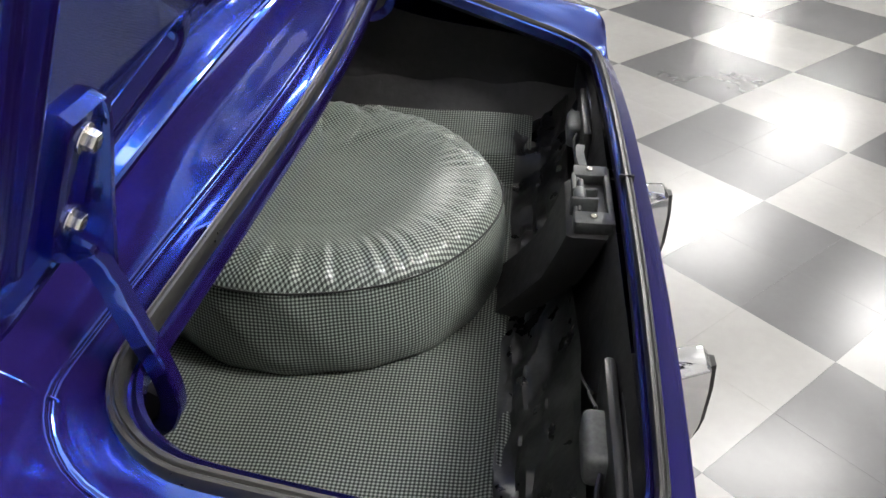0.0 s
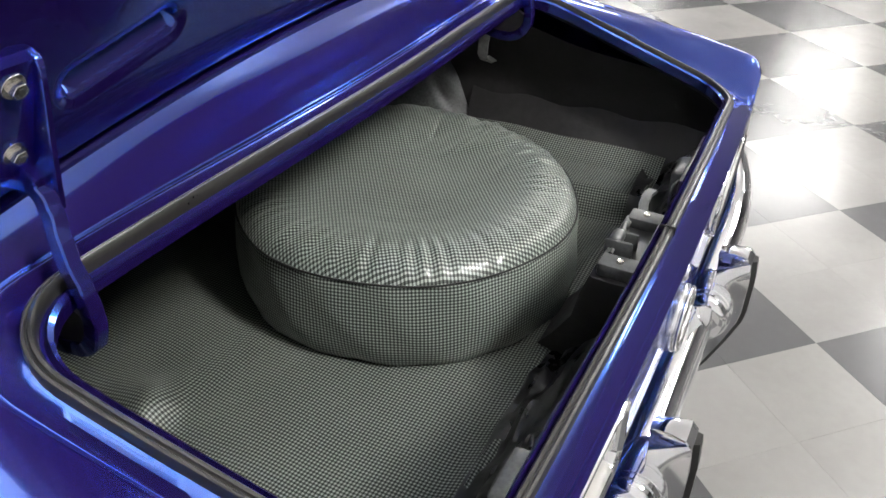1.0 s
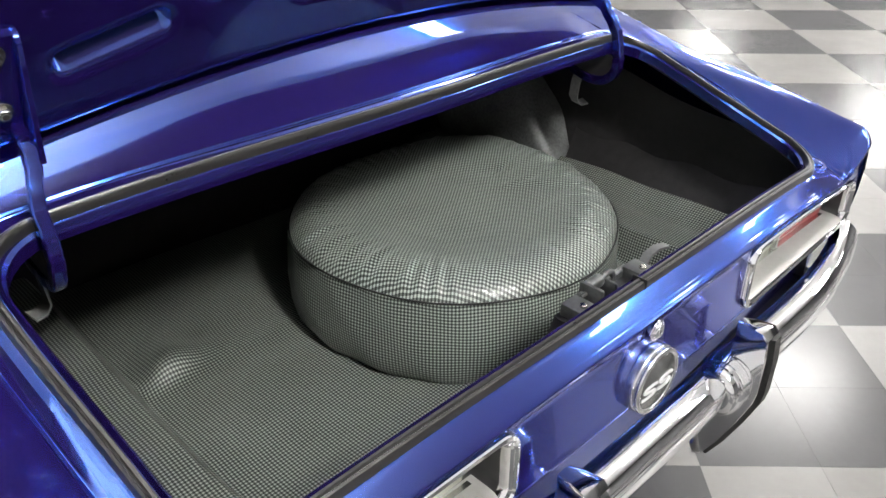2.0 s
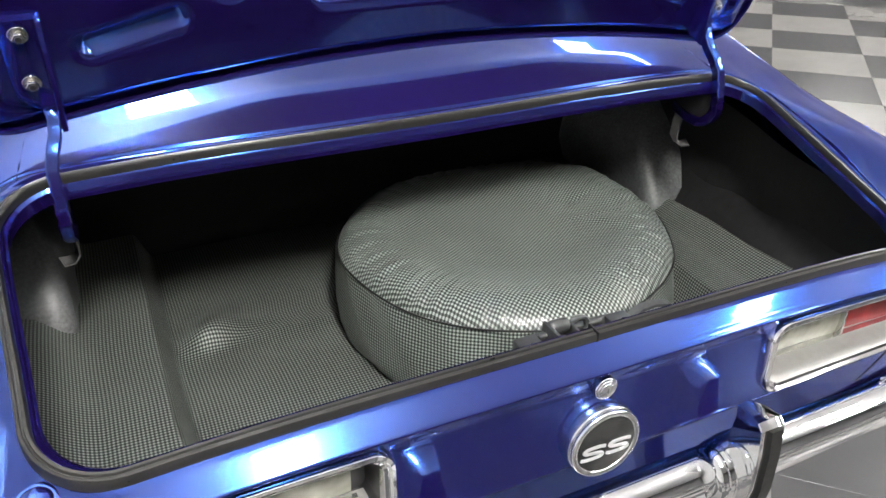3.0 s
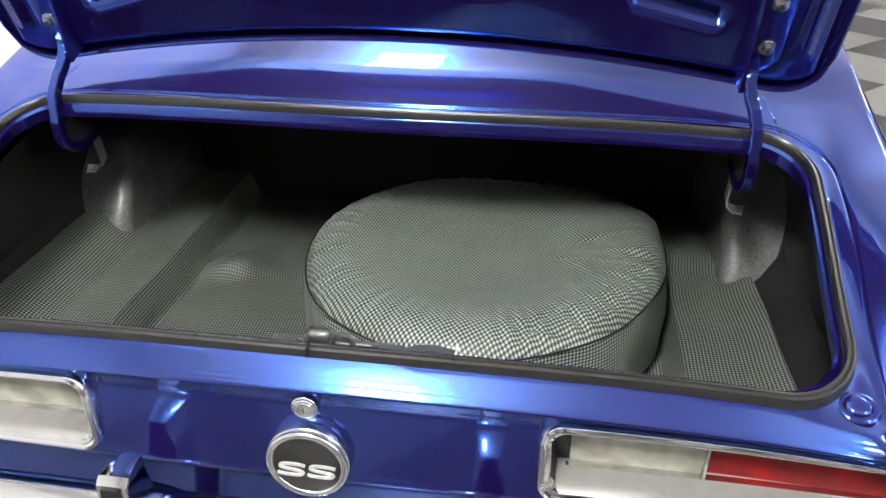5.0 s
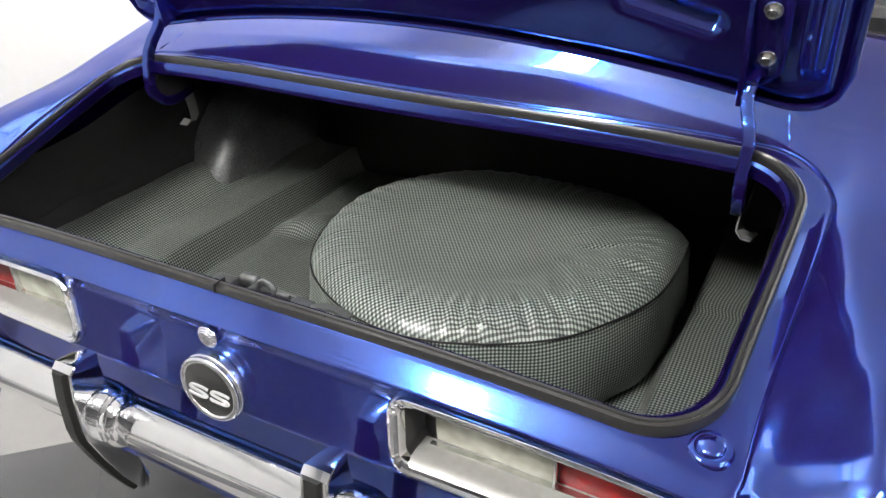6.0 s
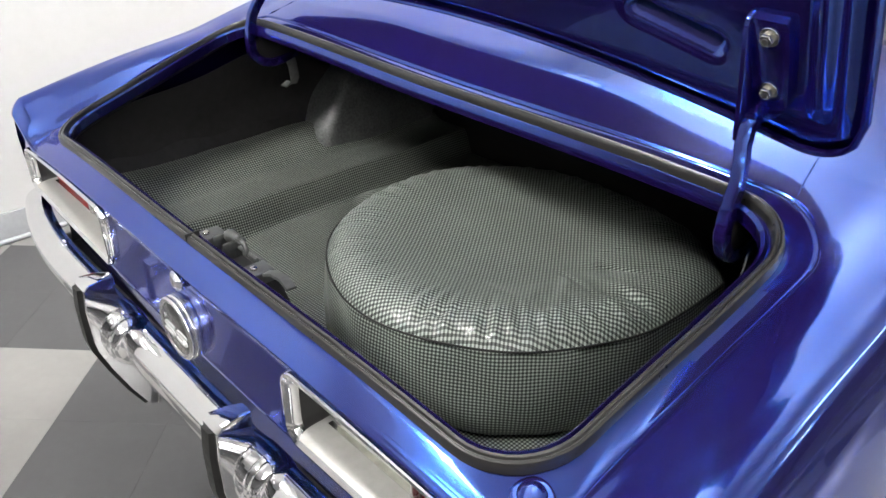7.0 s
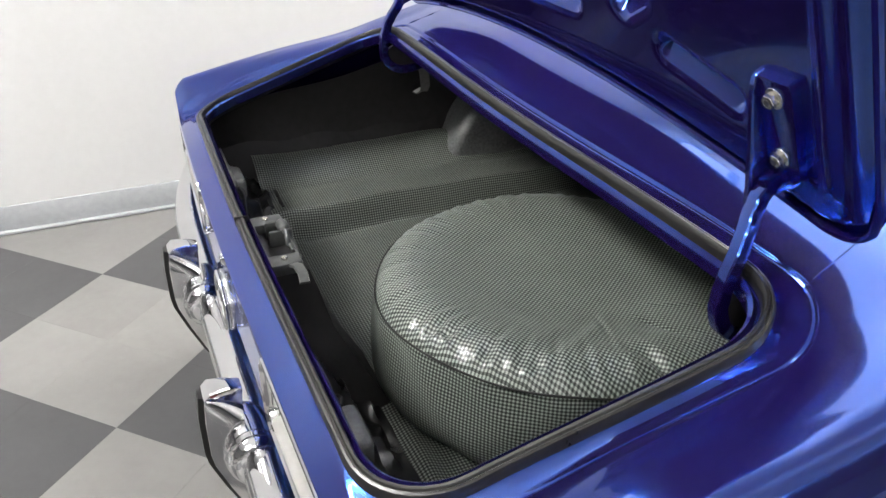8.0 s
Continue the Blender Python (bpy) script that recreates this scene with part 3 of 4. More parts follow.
def lid_point(u, v, d):
    """A point of the open lid: across, up along it, and d towards its underside."""
    return LID_O + Vector((u, 0, 0)) + LID_UP * v + LID_IN * d


def capsule(u, v, cu, cv, half, rad, tilt):
    """Distance to the rim of an oblong recess, and height above its lower rim."""
    c, s = math.cos(tilt), math.sin(tilt)
    a, b = (u - cu) * c + (v - cv) * s, -(u - cu) * s + (v - cv) * c
    a = max(0, abs(a) - half)
    return math.hypot(a, b) - rad, b + rad


def lid():
    cols, lines = 460, 190
    W = 0.695

    def rim(u):
        """How far the corner's rounding lifts the lower edge at u."""
        r = 0.085
        q = abs(u) - (W - r)
        return r - math.sqrt(max(0, r * r - q * q)) if q > 0 else 0

    def depth(u, v, edge):
        d = -0.030 + 0.018 * smooth(0.006, 0.034, edge)
        holes = (capsule(abs(u), v, 0.447, 0.052, 0.058, 0.017, -0.27), capsule(abs(u), v, 0.328, 0.128, 0.016, 0.026, 0.5), capsule(abs(u), v, 0.0, 0.098, 0.170, 0.030, 0), capsule(abs(u), v, 0.50, 0.26, 0.02, 0.085, 0.2), capsule(abs(u), v, 0.22, 0.30, 0.10, 0.05, 0.3))
        rim_gap, rise = min(holes)
        d -= 0.003 * smooth(0.014, -0.002, rim_gap) + min(0.034, 0.85 * max(0.0, rise)) * smooth(0.003, -0.008, rim_gap)
        # bead beside the hinge pad
        d += 0.010 * smooth(0.020, 0.0, abs(abs(u) - 0.645)) * smooth(-0.04, -0.01, v)
        return d

    rows = []
    for i in range(lines + 1):
        row = []
        for j in range(cols + 1):
            u = W * math.sin((-1 + 2 * j / cols) * math.pi / 2) * 0.35 + W * (-1 + 2 * j / cols) * 0.65
            v0 = lid_bottom(u) + rim(u)
            v = v0 + (LID_TOP - v0) * (i / lines) ** 1.15
            edge = min(v - v0 + 0.004, W - abs(u) + 0.004, LID_TOP - v + 0.004)
            row.append(lid_point(u, v, depth(u, v, edge)))
        rows.append(row)
    whole = part("trunk_lid", grid_mesh(rows), PAINT, car, "open trunk lid with a ribbed blue inner panel")
    # outer skin, turned down into an unseen deep flange added to darken the deck's reflection
    prof = [(0.0, -0.021), (-0.006, -0.036), (-0.013, -0.056), (-0.012, -0.066), (0.0, -0.070), (0.04, -0.072), (0.10, -0.075), (0.18, -0.077), (0.27, -0.075), (0.36, -0.066), (0.43, -0.045), (LID_TOP + 0.027, -0.022)]
    rows = []
    for up, d in prof:
        row = []
        for j in range(81):
            u = W * (-1 + 2 * j / 80)
            v0 = lid_bottom(u) + rim(u)
            thin = 1 - abs(u / W) ** 8
            v = v0 + up * thin if up < 0.01 else v0 + (LID_TOP - v0) * up / (LID_TOP + 0.027)
            row.append(lid_point(u * 1.002, v, -0.021 + (d + 0.021) * thin))
        rows.append(row)
    part("outer_skin", grid_mesh(rows), PAINT, whole)
    hem = [lid_point(W * (-1 + 2 * j / 120), lid_bottom(W * (-1 + 2 * j / 120)) + rim(W * (-1 + 2 * j / 120)), -0.021) for j in range(121)]
    hem = [lid_point(-W, LID_TOP - 0.02 * k, -0.021) for k in range(22)] + hem + [lid_point(W, LID_TOP - 0.02 * (21 - k), -0.021) for k in range(22)]
    part("hem", sweep(hem, ring(0.005, 8, 0.006), up=tuple(LID_IN)), PAINT, whole)


def hinge(s):
    web = [(0.531, 1.128), (0.534, 1.112), (0.520, 1.083), (0.503, 1.048), (0.490, 1.012), (0.486, 0.975), (0.494, 0.946), (0.518, 0.928), (0.556, 0.926), (0.61, 0.940)]
    fine = []
    for k in range(len(web) - 1):
        p = [Vector((0, *web[min(max(k + d, 0), len(web) - 1)])) for d in (-1, 0, 1, 2)]
        for i in range(5):
            t = i / 5
            q = 0.5 * (2 * p[1] + (p[2] - p[0]) * t + (2 * p[0] - 5 * p[1] + 4 * p[2] - p[3]) * t * t + (3 * p[1] - p[0] - 3 * p[2] + p[3]) * t ** 3)
            fine.append(q + Vector((s * (0.572 + 0.016 * smooth(1.105, 1.02, q.z) + 0.0012 * math.sin(k * 2.3 + i * 0.9)), 0.0008 * math.sin(k * 3.1 + i), 0)))
    arm = part("hinge_arm", sweep(fine, [(-0.0080, -0.0086), (-0.002, -0.0092), (0.0080, -0.0086), (0.0098, -0.0066), (0.0102, 0.0), (0.0098, 0.0066), (0.0080, 0.0086), (-0.002, 0.0092), (-0.0080, 0.0086), (-0.0098, 0.0066), (-0.0102, 0.0), (-0.0098, -0.0066)], up=(1, 0, 0)), PAINT, car, "blue painted gooseneck hinge arm")
    # folded plate: a flange on the lid and a web that stands off its inner side
    rows = []
    for v, half, deep in ((-0.062, 0.004, 0.034), (-0.050, 0.010, 0.032), (-0.036, 0.019, 0.0285), (-0.02, 0.024, 0.0255), (0.01, 0.0245, 0.019), (0.05, 0.0245, 0.012), (0.085, 0.0245, 0.005), (0.094, 0.0235, 0.001), (0.0965, 0.0225, -0.003), (0.0985, 0.0215, -0.0135)):
        right, face = 0.561 + 2 * half, -0.0005 if v < 0.098 else -0.0135
        rows.append([lid_point(s * u, v, d) for u, d in ((0.556, -0.014), (0.556, deep - 0.002), (0.557, deep), (0.5625, deep), (0.5635, deep - 0.002), (0.5638, face - 0.0005), (0.566, face), (right - 0.001, face), (right, face - 0.0004), (right, -0.014))])
    part("bolt_pad", grid_mesh(rows), PAINT, arm, "folded plate bolted to the lid")
    rows = []
    # black plate added to keep the arm's bend as dark as in shade
    for dx in (-0.005, 0.005):
        rows.append([(s * (0.588 + dx), y, z) for y, z in ((0.490, 0.972), (0.494, 0.948), (0.518, 0.930), (0.556, 0.926), (0.61, 0.938), (0.63, 0.955), (0.60, 0.975), (0.545, 0.985), (0.51, 0.985))])
    part("shade_plate", grid_mesh(rows, closed=True, caps=True), LINER, arm, "black plate that stands for shade in the bend of the arm")
    turn = LID_IN.to_track_quat("Z", "X").to_matrix().to_4x4()
    for v in (0.0, 0.076):
        at = Matrix.Translation(lid_point(s * 0.586, v, -0.0005)) @ turn
        bolt = part("bolt", joined(disc(0.0125, 0.002, at @ pose(0, 0, 0.001), 28, 0.0006), disc(0.0085, 0.009, at @ pose(0, 0, 0.006), 6, 0.001)), STEEL, arm, "zinc plated hinge bolt")
        part("bolt_socket", disc(0.0042, 0.001, at @ pose(0, 0, 0.0108), 6), BLACK, bolt)
    hook = [(0.594, 0.575, 0.985), (0.592, 0.582, 0.945), (0.588, 0.590, 0.905), (0.586, 0.592, 0.874), (0.590, 0.589, 0.861), (0.600, 0.583, 0.856), (0.614, 0.578, 0.858)]
    part("spring_hook", sweep([(s * x, y, z) for x, y, z in hook], [(-0.0015, -0.012), (0.0015, -0.012), (0.0015, 0.012), (-0.0015, 0.012)], up=(0, 1, 0.2)), STRAP, car, "grey bent strap hanging under the hinge")


def bump_stop(s):
    x, y = s * 0.648, 0.060
    by = sorted((math.hypot(p.x - x, p.y - y), p.z) for p in SKIN)[:4]
    z = sum(h for d, h in by) / 4
    rows = [[(x + r * math.cos(a), y + r * math.sin(a) * 0.85, z + h + 0.25 * r * math.sin(a)) for a in [2 * math.pi * i / 32 for i in range(32)]] for r, h in ((0.026, -0.004), (0.0235, 0.0005), (0.020, 0.0015), (0.0165, 0.001), (0.0155, 0.0035), (0.012, 0.0055), (0.005, 0.0062), (0.001, 0.0063))]
    part("bump_stop", grid_mesh(rows, closed=True, caps=True), PAINT, car)


def panel_seam(s):
    """The joint that runs forward from the corner of the gutter."""
    pts = []
    for i in range(15):
        y = 0.552 + 0.012 * i
        x = 0.640 - 0.0022 * i
        by = sorted((math.hypot(p.x - s * x, p.y - y), p.z) for p in SKIN)[:5]
        pts.append((s * x, y, sum(z / (d + 1e-4) for d, z in by) / sum(1 / (d + 1e-4) for d, z in by)))
    part("panel_seam", sweep(pts, ring(0.0011, 8)), PAINT, car)


SKIN = upper_body()
for side in (-1, 1):
    quarter(side)
seal()
tail_panel()
for side in (-1, 1):
    tail_lamp(side)
badge()
bumper()
for side in (-1, 1):
    overrider(side)
lid()
for side in (-1, 1):
    hinge(side)
    panel_seam(side)
    bump_stop(side)


def trunk_tub():
    """Black inner walls below the opening, closed all round."""
    def wall(name, rows):
        part(name, grid_mesh(rows), LINER, car)

    # strip that runs down from the flange and out to the walls
    wall("inner_rim", [[(x, y, z) for x, y, z in raised(round_box(0.637, 0.042, 0.474, 0.085, 0.08), -0.021)], [(x, y, z) for x, y, z in raised(round_box(0.657, 0.040, 0.525, 0.09, 0.09), -0.034)], [(x, y, z) for x, y, z in raised(round_box(0.74, 0.036, 1.0, 0.09, 0.03), -0.042)]])
    for s in (-1, 1):
        rows = []
        for k in range(9):
            row = []
            for j in range(31):
                y = 0.05 + 1.05 * j / 30
                top = side_height(min(y, 0.98)) - 0.03
                row.append((s * (0.735 - 0.012 * math.sin(k * 0.9) - 0.005 * math.sin(j * 0.7 + k)), y, 0.555 + (top - 0.555) * k / 8))
            rows.append(row)
        wall("side_wall", rows)
        wall("side_trim", [[(s * x, 0.06 + 0.62 * j / 24, z + 0.006 * math.sin(j * 0.9 + x * 40) - 0.03) for j in range(25)] for x, z in ((0.60, 0.626), (0.64, 0.646), (0.67, 0.668), (0.70, 0.70), (0.732, 0.76))])
    wall("seat_back", [[(-0.76 + 1.52 * j / 20, 1.10 - 0.03 * k / 4 + 0.006 * math.sin(j * 1.3 + k), 0.56 + 0.14 * k) for j in range(21)] for k in range(5)])
    wall("rear_wall", [[(-0.70 + 1.40 * j / 30, y, z + crown(-0.70 + 1.40 * j / 30) * max(0, (z - 0.6) / 0.25)) for j in range(31)] for y, z in ((0.046, 0.846), (0.055, 0.83), (0.062, 0.74), (0.075, 0.70), (0.085, 0.60), (0.09, 0.555))])
    # crumpled sheet between the mat and the rear wall
    rows = []
    for i in range(141):
        x = -0.735 + 1.47 * i / 140
        rows.append([(x, 0.20 - 0.11 * k / 16 + 0.010 * noise.noise((x * 9, k * 0.4, 1)), 0.582 + (0.068 if abs(x) > 0.51 else 0.068 * smooth(0.49, 0.51, abs(x))) * (1 - k / 16) + 0.13 * (k / 16) ** 1.8 + (0.022 * noise.noise((x * 11, k * 0.3, 7)) + 0.009 * noise.noise((x * 31, k * 0.8, 3))) * math.sin(math.pi * min(1, k / 14))) for k in range(17)])
    part("liner_sheet", grid_mesh(rows), SHEET, car, "crumpled black liner sheet along the tail wall")
    part("trunk_floor", box(-0.78, 0.78, 0.05, 1.12, 0.548, 0.566), LINER, car, smooth=False)
    part("underbody", box(-0.80, 0.80, 0.45, 1.42, 0.30, 0.33), BLACK, car, smooth=False)
    part("bulkhead", box(-0.84, 0.84, 1.40, 1.42, 0.30, 1.07), BLACK, car, smooth=False)
    # unseen shelf, added to continue the deck forward and shut light out from above
    bm = grid_mesh([[(-0.835 + 1.67 * j / 40, y, deck(min(y, 1.0)) + crown(-0.835 + 1.67 * j / 40) - drop) for j in range(41)] for y, drop in ((0.93, 0.052), (1.0, 0.055), (1.02, 0.034), (1.10, 0.036), (1.41, 0.050))])
    bmesh.ops.solidify(bm, geom=bm.faces[:], thickness=0.012)
    part("light_stop_shelf", bm, BLACK, car)
    for s in (-1, 1):
        # hump with a blunt rear face, a flat inboard side and a crown that rises forward
        rows = []
        for i in range(17):
            k = i / 16
            top = 0.50 + 0.36 * k
            front = 1.14 - math.sqrt(max(0.0, 0.50 ** 2 - (top - 0.46) ** 2))
            inner = 0.628 + 0.035 * smooth(0.72, 0.86, top)
            row = []
            for j in range(25):
                q = j / 24
                r = 0.032
                if q < 0.40:
                    p = (0.765 - (0.765 - inner - r) * q / 0.40, front)
                elif q < 0.60:
                    b = math.pi / 2 * (q - 0.40) / 0.20
                    p = (inner + r - r * math.sin(b), front + r - r * math.cos(b))
                else:
                    p = (inner, front + r + 0.36 * (q - 0.60) / 0.40)
                dent = 0.007 * noise.noise((p[0] * 11, p[1] * 11, top * 11 + s * 5)) + 0.002 * noise.noise((p[0] * 40, p[1] * 40, top * 40))
                row.append((s * (p[0] + dent), p[1] + dent, top))
            rows.append(row)
        cap = rows[-1]
        rows += [[(x * (1 - k) + s * 0.74 * k, y * (1 - k) + 1.06 * k, z + 0.05 * k) for x, y, z in cap] for k in (0.15, 0.5, 1.0)]
        part("wheelhouse", grid_mesh(rows), SPATTER, car, "grey spatter-painted wheelhouse hump")
        wheel = new("wheel")
        wheel.parent = car
        tyre = part("tyre", sweep([(s * 0.70, 1.18 + 0.26 * math.cos(a), 0.33 + 0.26 * math.sin(a)) for a in [2 * math.pi * i / 40 for i in range(40)]], [(0.09 * u, 0.07 * v) for u, v in ((-1, -0.9), (1, -0.9), (1.1, 0), (0.9, 0.9), (-0.9, 0.9), (-1.1, 0))], closed=True, up=(1, 0, 0)), RUBBER, wheel)
        part("rim", disc(0.19, 0.16, pose(s * 0.70, 1.18, 0.33, 0, 90, 0), 32, 0.01), BRIGHT, wheel)


trunk_tub()


def latch():
    body = part("latch_bracket", bmesh.new(), LINER, car, "black latch support below the trunk lip")
    rows = []
    for y, z, x0, x1 in ((0.055, 0.838, -0.070, 0.098), (0.105, 0.836, -0.068, 0.092), (0.116, 0.828, -0.075, 0.095), (0.128, 0.79, -0.072, 0.09), (0.145, 0.72, -0.04, 0.11), (0.185, 0.64, 0.0, 0.145), (0.225, 0.575, 0.03, 0.175)):
        rows.append([(x0 + (x1 - x0) * k, y + dy, z) for k, dy in ((0, -0.06), (0, -0.008), (0.03, 0.0), (0.97, 0.0), (1, -0.008), (1, -0.06))])
    bm = grid_mesh(rows)
    bm.to_mesh(body.data)
    bm.free()
    for p in body.data.polygons:
        p.use_smooth = True
    body.data.set_sharp_from_angle(angle=radians(35))
    # raised frame round the pocket, then jaws, pivot barrel and hook in it
    wide, deep = 0.010, 0.007
    frame_bm = joined(box(-0.072, 0.098, 0.046, 0.046 + wide, 0.842, 0.855, 0.003), box(-0.072, 0.080, 0.100, 0.100 + deep, 0.834, 0.854, 0.003),
                      box(-0.074, -0.040, 0.048, 0.106, 0.834, 0.855, 0.003), box(0.070, 0.104, 0.048, 0.104, 0.834, 0.855, 0.003))
    part("latch_frame", frame_bm, JAW, body, "worn grey frame round the latch pocket")
    part("latch_pocket", box(-0.042, 0.072, 0.054, 0.102, 0.828, 0.838), BLACK, body, smooth=False)
    hook = [(0.022 + 0.014 * math.cos(a), 0.096, 0.856 + 0.012 * math.sin(a)) for a in [-0.6 + 0.32 * i for i in range(11)]]
    part("latch_hook", joined(box(-0.026, -0.019, 0.070, 0.112, 0.834, 0.868, 0.004), box(0.006, 0.012, 0.070, 0.110, 0.834, 0.866, 0.004), disc(0.010, 0.032, pose(-0.008, 0.098, 0.862, 0, 90, 0), 20, 0.006), sweep(hook, ring(0.0045, 8), up=(0, 1, 0)), disc(0.0035, 0.10, pose(0.012, 0.098, 0.852, 0, 90, 0), 12, 0.001)), JAW, body, "worn grey steel latch jaws and hook")
    for bx in (-0.058, 0.087):
        part("latch_screw", disc(0.0055, 0.005, pose(bx, 0.078, 0.8565), 12, 0.0012), STEEL, body)
    # flat lever beside the latch
    lever = [(0.104, 0.088, 0.852), (0.120, 0.092, 0.858), (0.145, 0.093, 0.860), (0.170, 0.090, 0.856)]
    part("latch_lever", sweep(lever, [(-0.008, -0.002), (0.008, -0.002), (0.007, 0.002), (-0.007, 0.002)]), JAW, body, "flat grey latch lever")


def socket(s):
    x = s * 0.42
    b = part("lamp_socket", box(x - 0.042, x + 0.042, 0.066, 0.100, 0.742, 0.792, 0.011, 3), SPATTER, car, "grey lamp socket on the inner tail wall")
    part("socket_plate", box(x - 0.11, x + 0.11, 0.058, 0.074, 0.735, 0.812, 0.006), BLACK, b)
    for k in (-1, 1):
        wire = [(x + k * (0.05 + 0.02 * i), 0.082 + 0.006 * math.sin(i * 1.1), 0.78 - 0.012 * i + 0.01 * math.sin(i)) for i in range(8)]
        part("wire", sweep(wire, ring(0.0028, 8)), BLACK, b)


latch()
for side in (-1, 1):
    socket(side)


# ---- things in the trunk ----
def mat_height(x, y):
    z = 0.574
    wide = 0.018 * smooth(0.45, 0.20, y)
    z += 0.056 * smooth(-0.60, -0.715, x) + 0.004 * math.sin(13 * y) * smooth(-0.58, -0.66, x)
    z += 0.068 * smooth(-0.470 + wide, -0.508 + 0.9 * wide, x) + 0.066 * smooth(0.50, 0.53, x) + 0.03 * smooth(0.61, 0.70, x)
    z += 0.034 * math.exp(-((x + 0.405 - 0.3 * (y - 0.70)) / 0.050) ** 2) * math.exp(-((y - 0.70) / (0.030 if y < 0.70 else 0.085)) ** 2) + 0.007 * math.exp(-((x + 0.34) / 0.05) ** 2 - ((y - 0.71) / 0.03) ** 2)
    z += 0.006 * smooth(-0.36, -0.25, x) * smooth(0.12, -0.05, x) * math.exp(-((y - 0.68) / (0.04 if y < 0.68 else 0.09)) ** 2)
    z += 0.003 * math.sin(9 * x + 4 * y) + 0.002 * math.sin(23 * y - 7 * x)
    z += 0.016 * math.exp(-((y - 0.205 - 0.02 * math.sin(7 * x)) / 0.022) ** 2) * (0.4 + 0.6 * math.sin(11 * x + 1) ** 2) * smooth(-0.5, -0.45, x) * smooth(0.5, 0.45, x)
    return z


def trunk_mat():
    nx, ny = 240, 120
    xs = [-0.715 + 1.400 * i / nx for i in range(nx + 1)]
    ys = [0.165 + 0.925 * j / ny for j in range(ny + 1)]
    rows, uvs = [], []
    for y in ys:
        run, row, uv, last = 0.0, [], [], None
        for x in xs:
            p = (x, y, mat_height(x, y))
            if last:
                run += math.dist(last, p)
            row.append(p)
            uv.append((run, y))
            last = p
        rows.append(row)
        uvs.append(uv)
    tagged(part("trunk_mat", grid_mesh(rows, uvs=uvs), MAT), "black and grey woven check trunk mat with creases", "mat")


CX, CY, CR, SEAM = 0.157, 0.545, 0.322, 0.747
WEAVE_TURN = radians(37)


def tyre_cover():
    cover = thing("tyre_cover", "grey-green woven check cover over a flat spare tyre", "tyre cover", (CX, CY, 0.576))
    n = 432

    def girth(a):
        """How far the outline stands out from the circle: one side runs straight to a slack corner."""
        a = (a + math.pi) % (2 * math.pi) - math.pi
        straight = (1 + 0.045 * smooth(-0.55, 0.02, a)) / math.cos(min(max(a, 0.0), 0.50))
        return 1 + (straight - 1) * smooth(1.5, 0.50, a)

    def wobble(a, r):
        return 0.004 * math.sin(3 * a + 0.6) + 0.002 * math.sin(7 * a)

    def pucker(a, k):
        """Small gathers along the seam, stronger on some stretches."""
        return (0.0015 * math.sin(46 * a + 3 * math.sin(5 * a)) + 0.0014 * math.sin(71 * a)) * k * (0.45 + 0.55 * math.sin(a * 1.5 - 0.4) ** 2)

    def at(r, a, z):
        return (r * math.cos(a), r * math.sin(a), z - 0.576)

    prof = [(0.0, 0.0125), (0.06, 0.0130), (0.11, 0.0150), (0.16, 0.0205), (0.20, 0.0280), (0.24, 0.0345), (0.265, 0.0355), (0.283, 0.0315), (0.298, 0.0255), (0.309, 0.0175), (0.317, 0.008), (CR, 0.0)]
    rnd = random.Random(11)
    folds = [(rnd.uniform(-0.9, 0.9), rnd.uniform(0.02, 0.09), rnd.uniform(0.18, 0.29), rnd.uniform(0.02, 0.07), rnd.choice((-1, 1)) * rnd.uniform(0.0008, 0.0036), rnd.uniform(-5, 5)) for _ in range(22)] + [(rnd.uniform(0.9, 5.2), rnd.uniform(0.03, 0.05), rnd.uniform(0.27, 0.30), 0.02, rnd.uniform(-0.0016, 0.0016), 0.0) for _ in range(16)]

    crush = [(rnd.uniform(-1.35, -0.05), rnd.uniform(0.015, 0.05), rnd.uniform(0.262, 0.308), rnd.uniform(0.010, 0.030), rnd.choice((-1, 1)) * rnd.uniform(0.0010, 0.0030), rnd.uniform(-9, 9)) for _ in range(34)]

    def fold(r, a):
        """Short radial wrinkles on the slack side of the dish."""
        z = 0.0
        # the deep tuck at the end of the straight side
        d = (a + 0.02 - 1.2 * (r - 0.29) + math.pi) % (2 * math.pi) - math.pi
        z += (0.0025 * math.exp(-((d - 0.10) / 0.07) ** 2) - 0.007 * math.exp(-(d / 0.045) ** 2)) * math.exp(-((r - 0.285) / 0.045) ** 2)
        for fa, wide, fr, long, high, skew in folds + crush:
            d = (a - fa - skew * (r - fr) + math.pi) % (2 * math.pi) - math.pi
            z += high * math.exp(-(d / wide) ** 2 - ((r - fr) / long) ** 2)
        return z

    rows, uvs = [], []
    for i in range(45):
        r = CR * math.sin(math.pi / 2 * min(1, i / 44)) ** 0.9
        for (ra, za), (rb, zb) in zip(prof, prof[1:]):
            if ra <= r <= rb + 1e-9:
                dz = za + (zb - za) * (r - ra) / (rb - ra)
        k = smooth(0.20, 0.285, r) * (1 - 0.7 * smooth(0.305, CR, r))
        row, uv = [], []
        for j in range(n + 1):
            a = 2 * math.pi * j / n
            rr = r * (1 + (girth(a) - 1) * smooth(0.08, CR, r)) + wobble(a, r) * (r / CR)
            slack = smooth(-0.10, 0.16, r * math.cos(a - 0.4))
            row.append(at(rr, a, SEAM + dz - 0.006 * slack * smooth(0.25, 0.12, r) + pucker(a, k) + fold(r, a) * smooth(CR, CR - 0.016, r) * smooth(0.10, 0.17, r)))
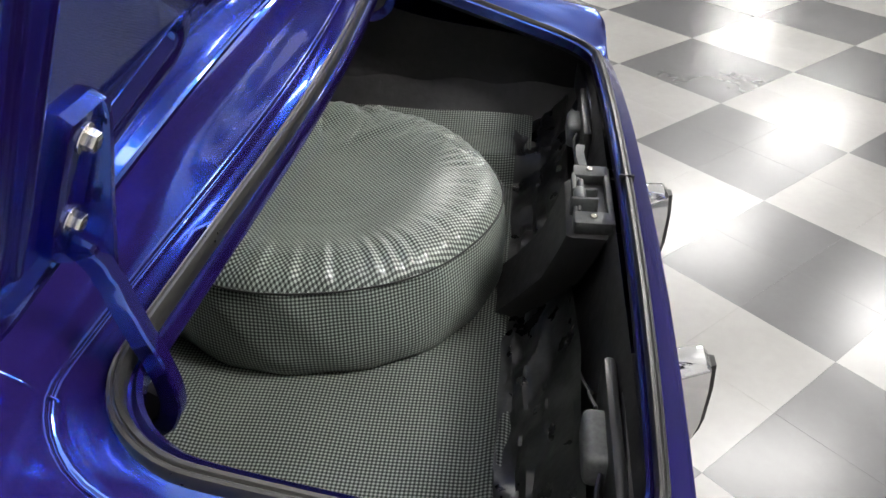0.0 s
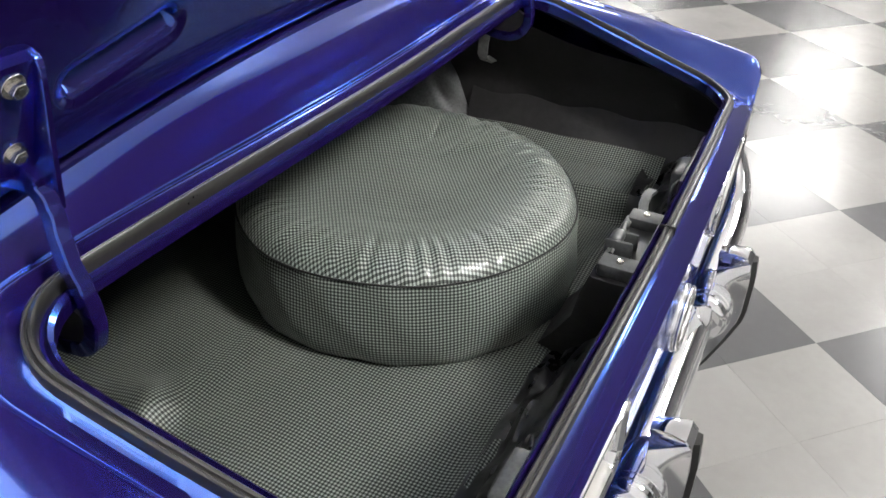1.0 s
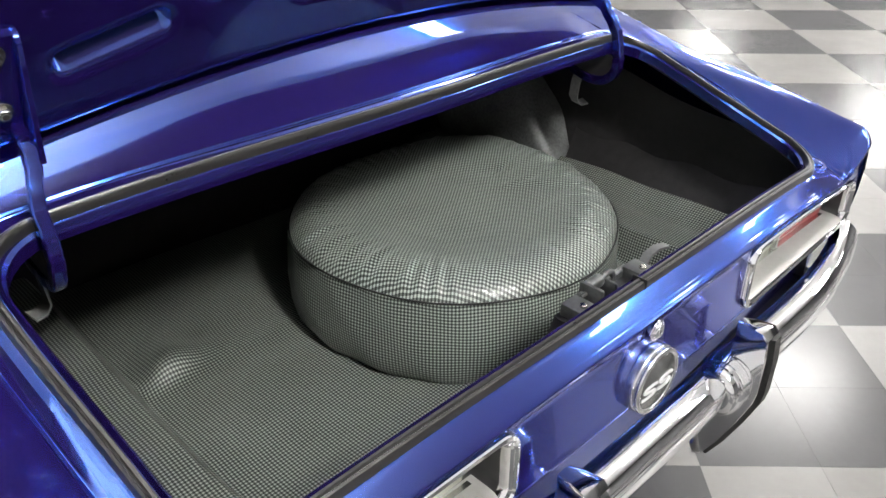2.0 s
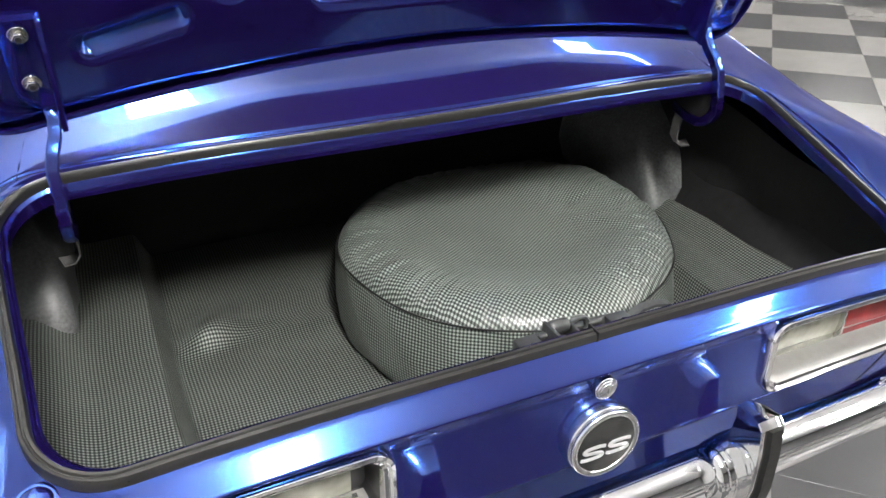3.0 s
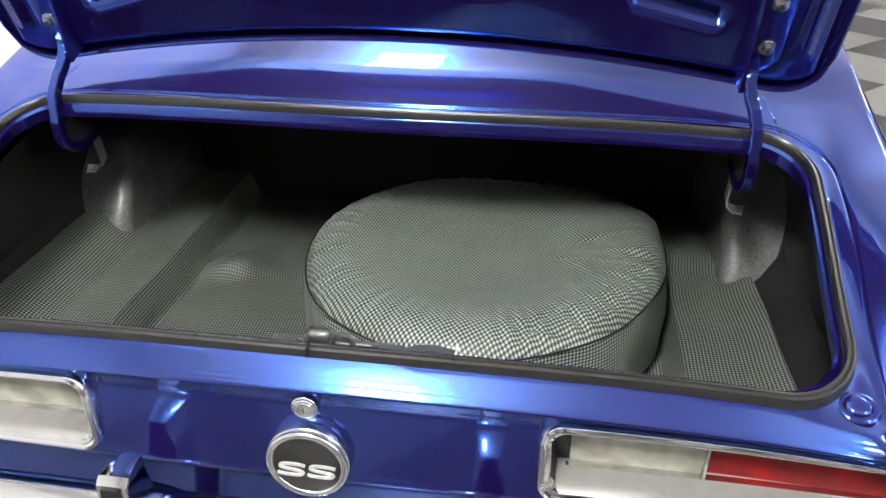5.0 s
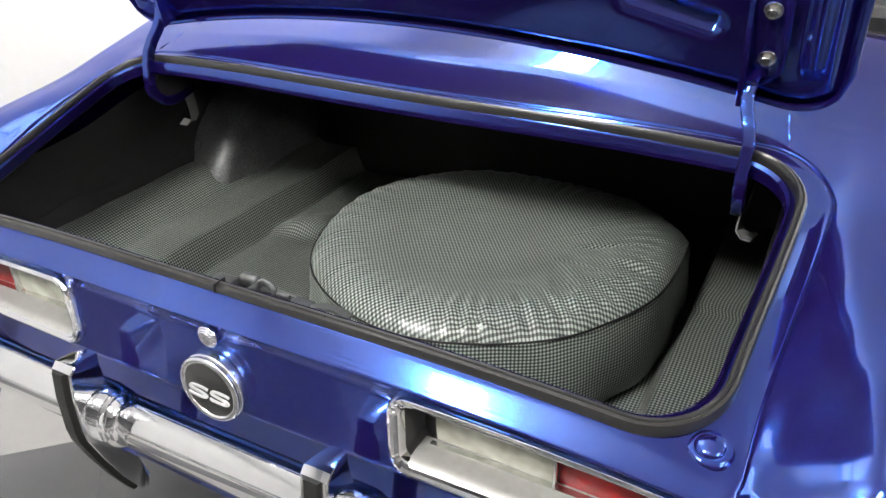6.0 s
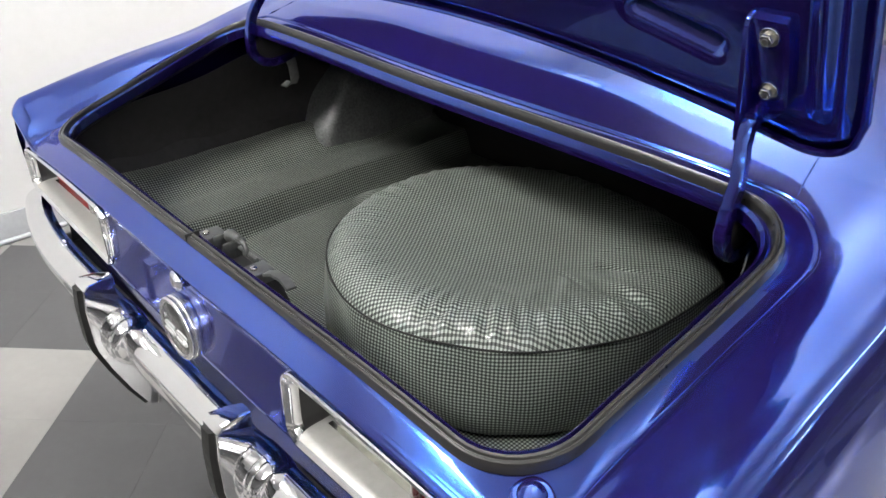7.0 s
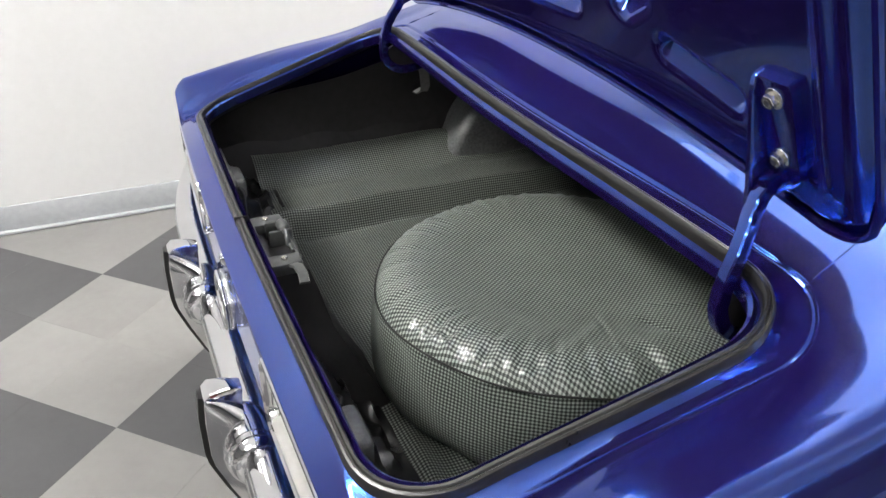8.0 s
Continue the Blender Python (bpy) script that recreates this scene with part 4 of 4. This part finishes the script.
            uv.append((rr * math.cos(a - WEAVE_TURN), rr * math.sin(a - WEAVE_TURN)))
        rows.append(row)
        uvs.append(uv)
    bm = grid_mesh(rows, uvs=uvs)
    bmesh.ops.remove_doubles(bm, verts=bm.verts, dist=1e-6)
    part("top_panel", bm, COVER, cover)
    rows, uvs = [], []
    for z, r in ((SEAM, CR), (SEAM - 0.006, CR + 0.002), (SEAM - 0.02, CR + 0.004), (SEAM - 0.05, CR + 0.007), (SEAM - 0.09, CR + 0.010), (SEAM - 0.13, CR + 0.009), (SEAM - 0.155, CR + 0.004), (0.578, CR - 0.004)):
        row, uv = [], []
        for j in range(n + 1):
            a = 2 * math.pi * j / n
            rr = r * girth(a) + wobble(a, r) + 0.002 * math.sin(17 * a + 40 * z)
            row.append(at(rr, a, z))
            uv.append((CR * a, z))
        rows.append(row)
        uvs.append(uv)
    part("side_band", grid_mesh(rows, uvs=uvs), COVER, cover)
    pip = [at(CR * girth(2 * math.pi * j / n) + wobble(2 * math.pi * j / n, CR) + 0.001, 2 * math.pi * j / n, SEAM + 0.001) for j in range(n)]
    part("piping", sweep(pip, ring(0.0019, 8), closed=True), RUBBER, cover, "dark sewn piping round the top edge")


trunk_mat()
tyre_cover()

# ---- floor tiles ----
TILE = 0.305  # four tiles of one colour to a check
bm = box(WEST - 0.15, EAST + 0.15, SOUTH - 0.15, NORTH + 0.15, -0.05, -0.003)
floor = tagged(part("floor", bm, GROUT, smooth=False), "checkered light and dark grey tile floor", "floor", kind="structure")


def tiles():
    c, s = math.cos(radians(45)), math.sin(radians(45))
    meshes = []
    for mat in (TILE_LIGHT, TILE_DARK):
        h = TILE / 2 - 0.0001
        b = box(-h, h, -h, h, -0.004, 0, 0.0003, 1)
        me = bpy.data.meshes.new("tile")
        b.to_mesh(me)
        b.free()
        me.materials.append(mat)
        meshes.append(me)
    far = [bmesh.new(), bmesh.new()]
    near = []
    for i in range(-60, 62):
        for j in range(-60, 62):
            # lattice of corners through one known corner, turned by an eighth
            u, v = (i + 0.5) * TILE, (j + 0.5) * TILE
            x, y = 2.366 + u * c - v * s, -0.722 + u * s + v * c
            if not (WEST - 0.3 < x < EAST and SOUTH < y < NORTH):
                continue
            near.append((math.hypot(x - 1.2, y - 0.2), x, y, (i // 2 + j // 2) % 2))
    near.sort()
    for n, (_, x, y, k) in enumerate(near):
        if n < 290:
            ob = new("tile", meshes[k])
            ob.matrix_world = pose(x, y, 0, 0, 0, 45)
            ob.parent = floor
        else:
            b = far[k]
            h = TILE / 2 - 0.0001
            b.faces.new([b.verts.new((x + du * c - dv * s, y + du * s + dv * c, 0)) for du, dv in ((-h, -h), (h, -h), (h, h), (-h, h))])
    for k, b in enumerate(far):
        part("far_tiles", b, (TILE_LIGHT, TILE_DARK)[k], floor, smooth=False)["kind"] = "stuff"


tiles()
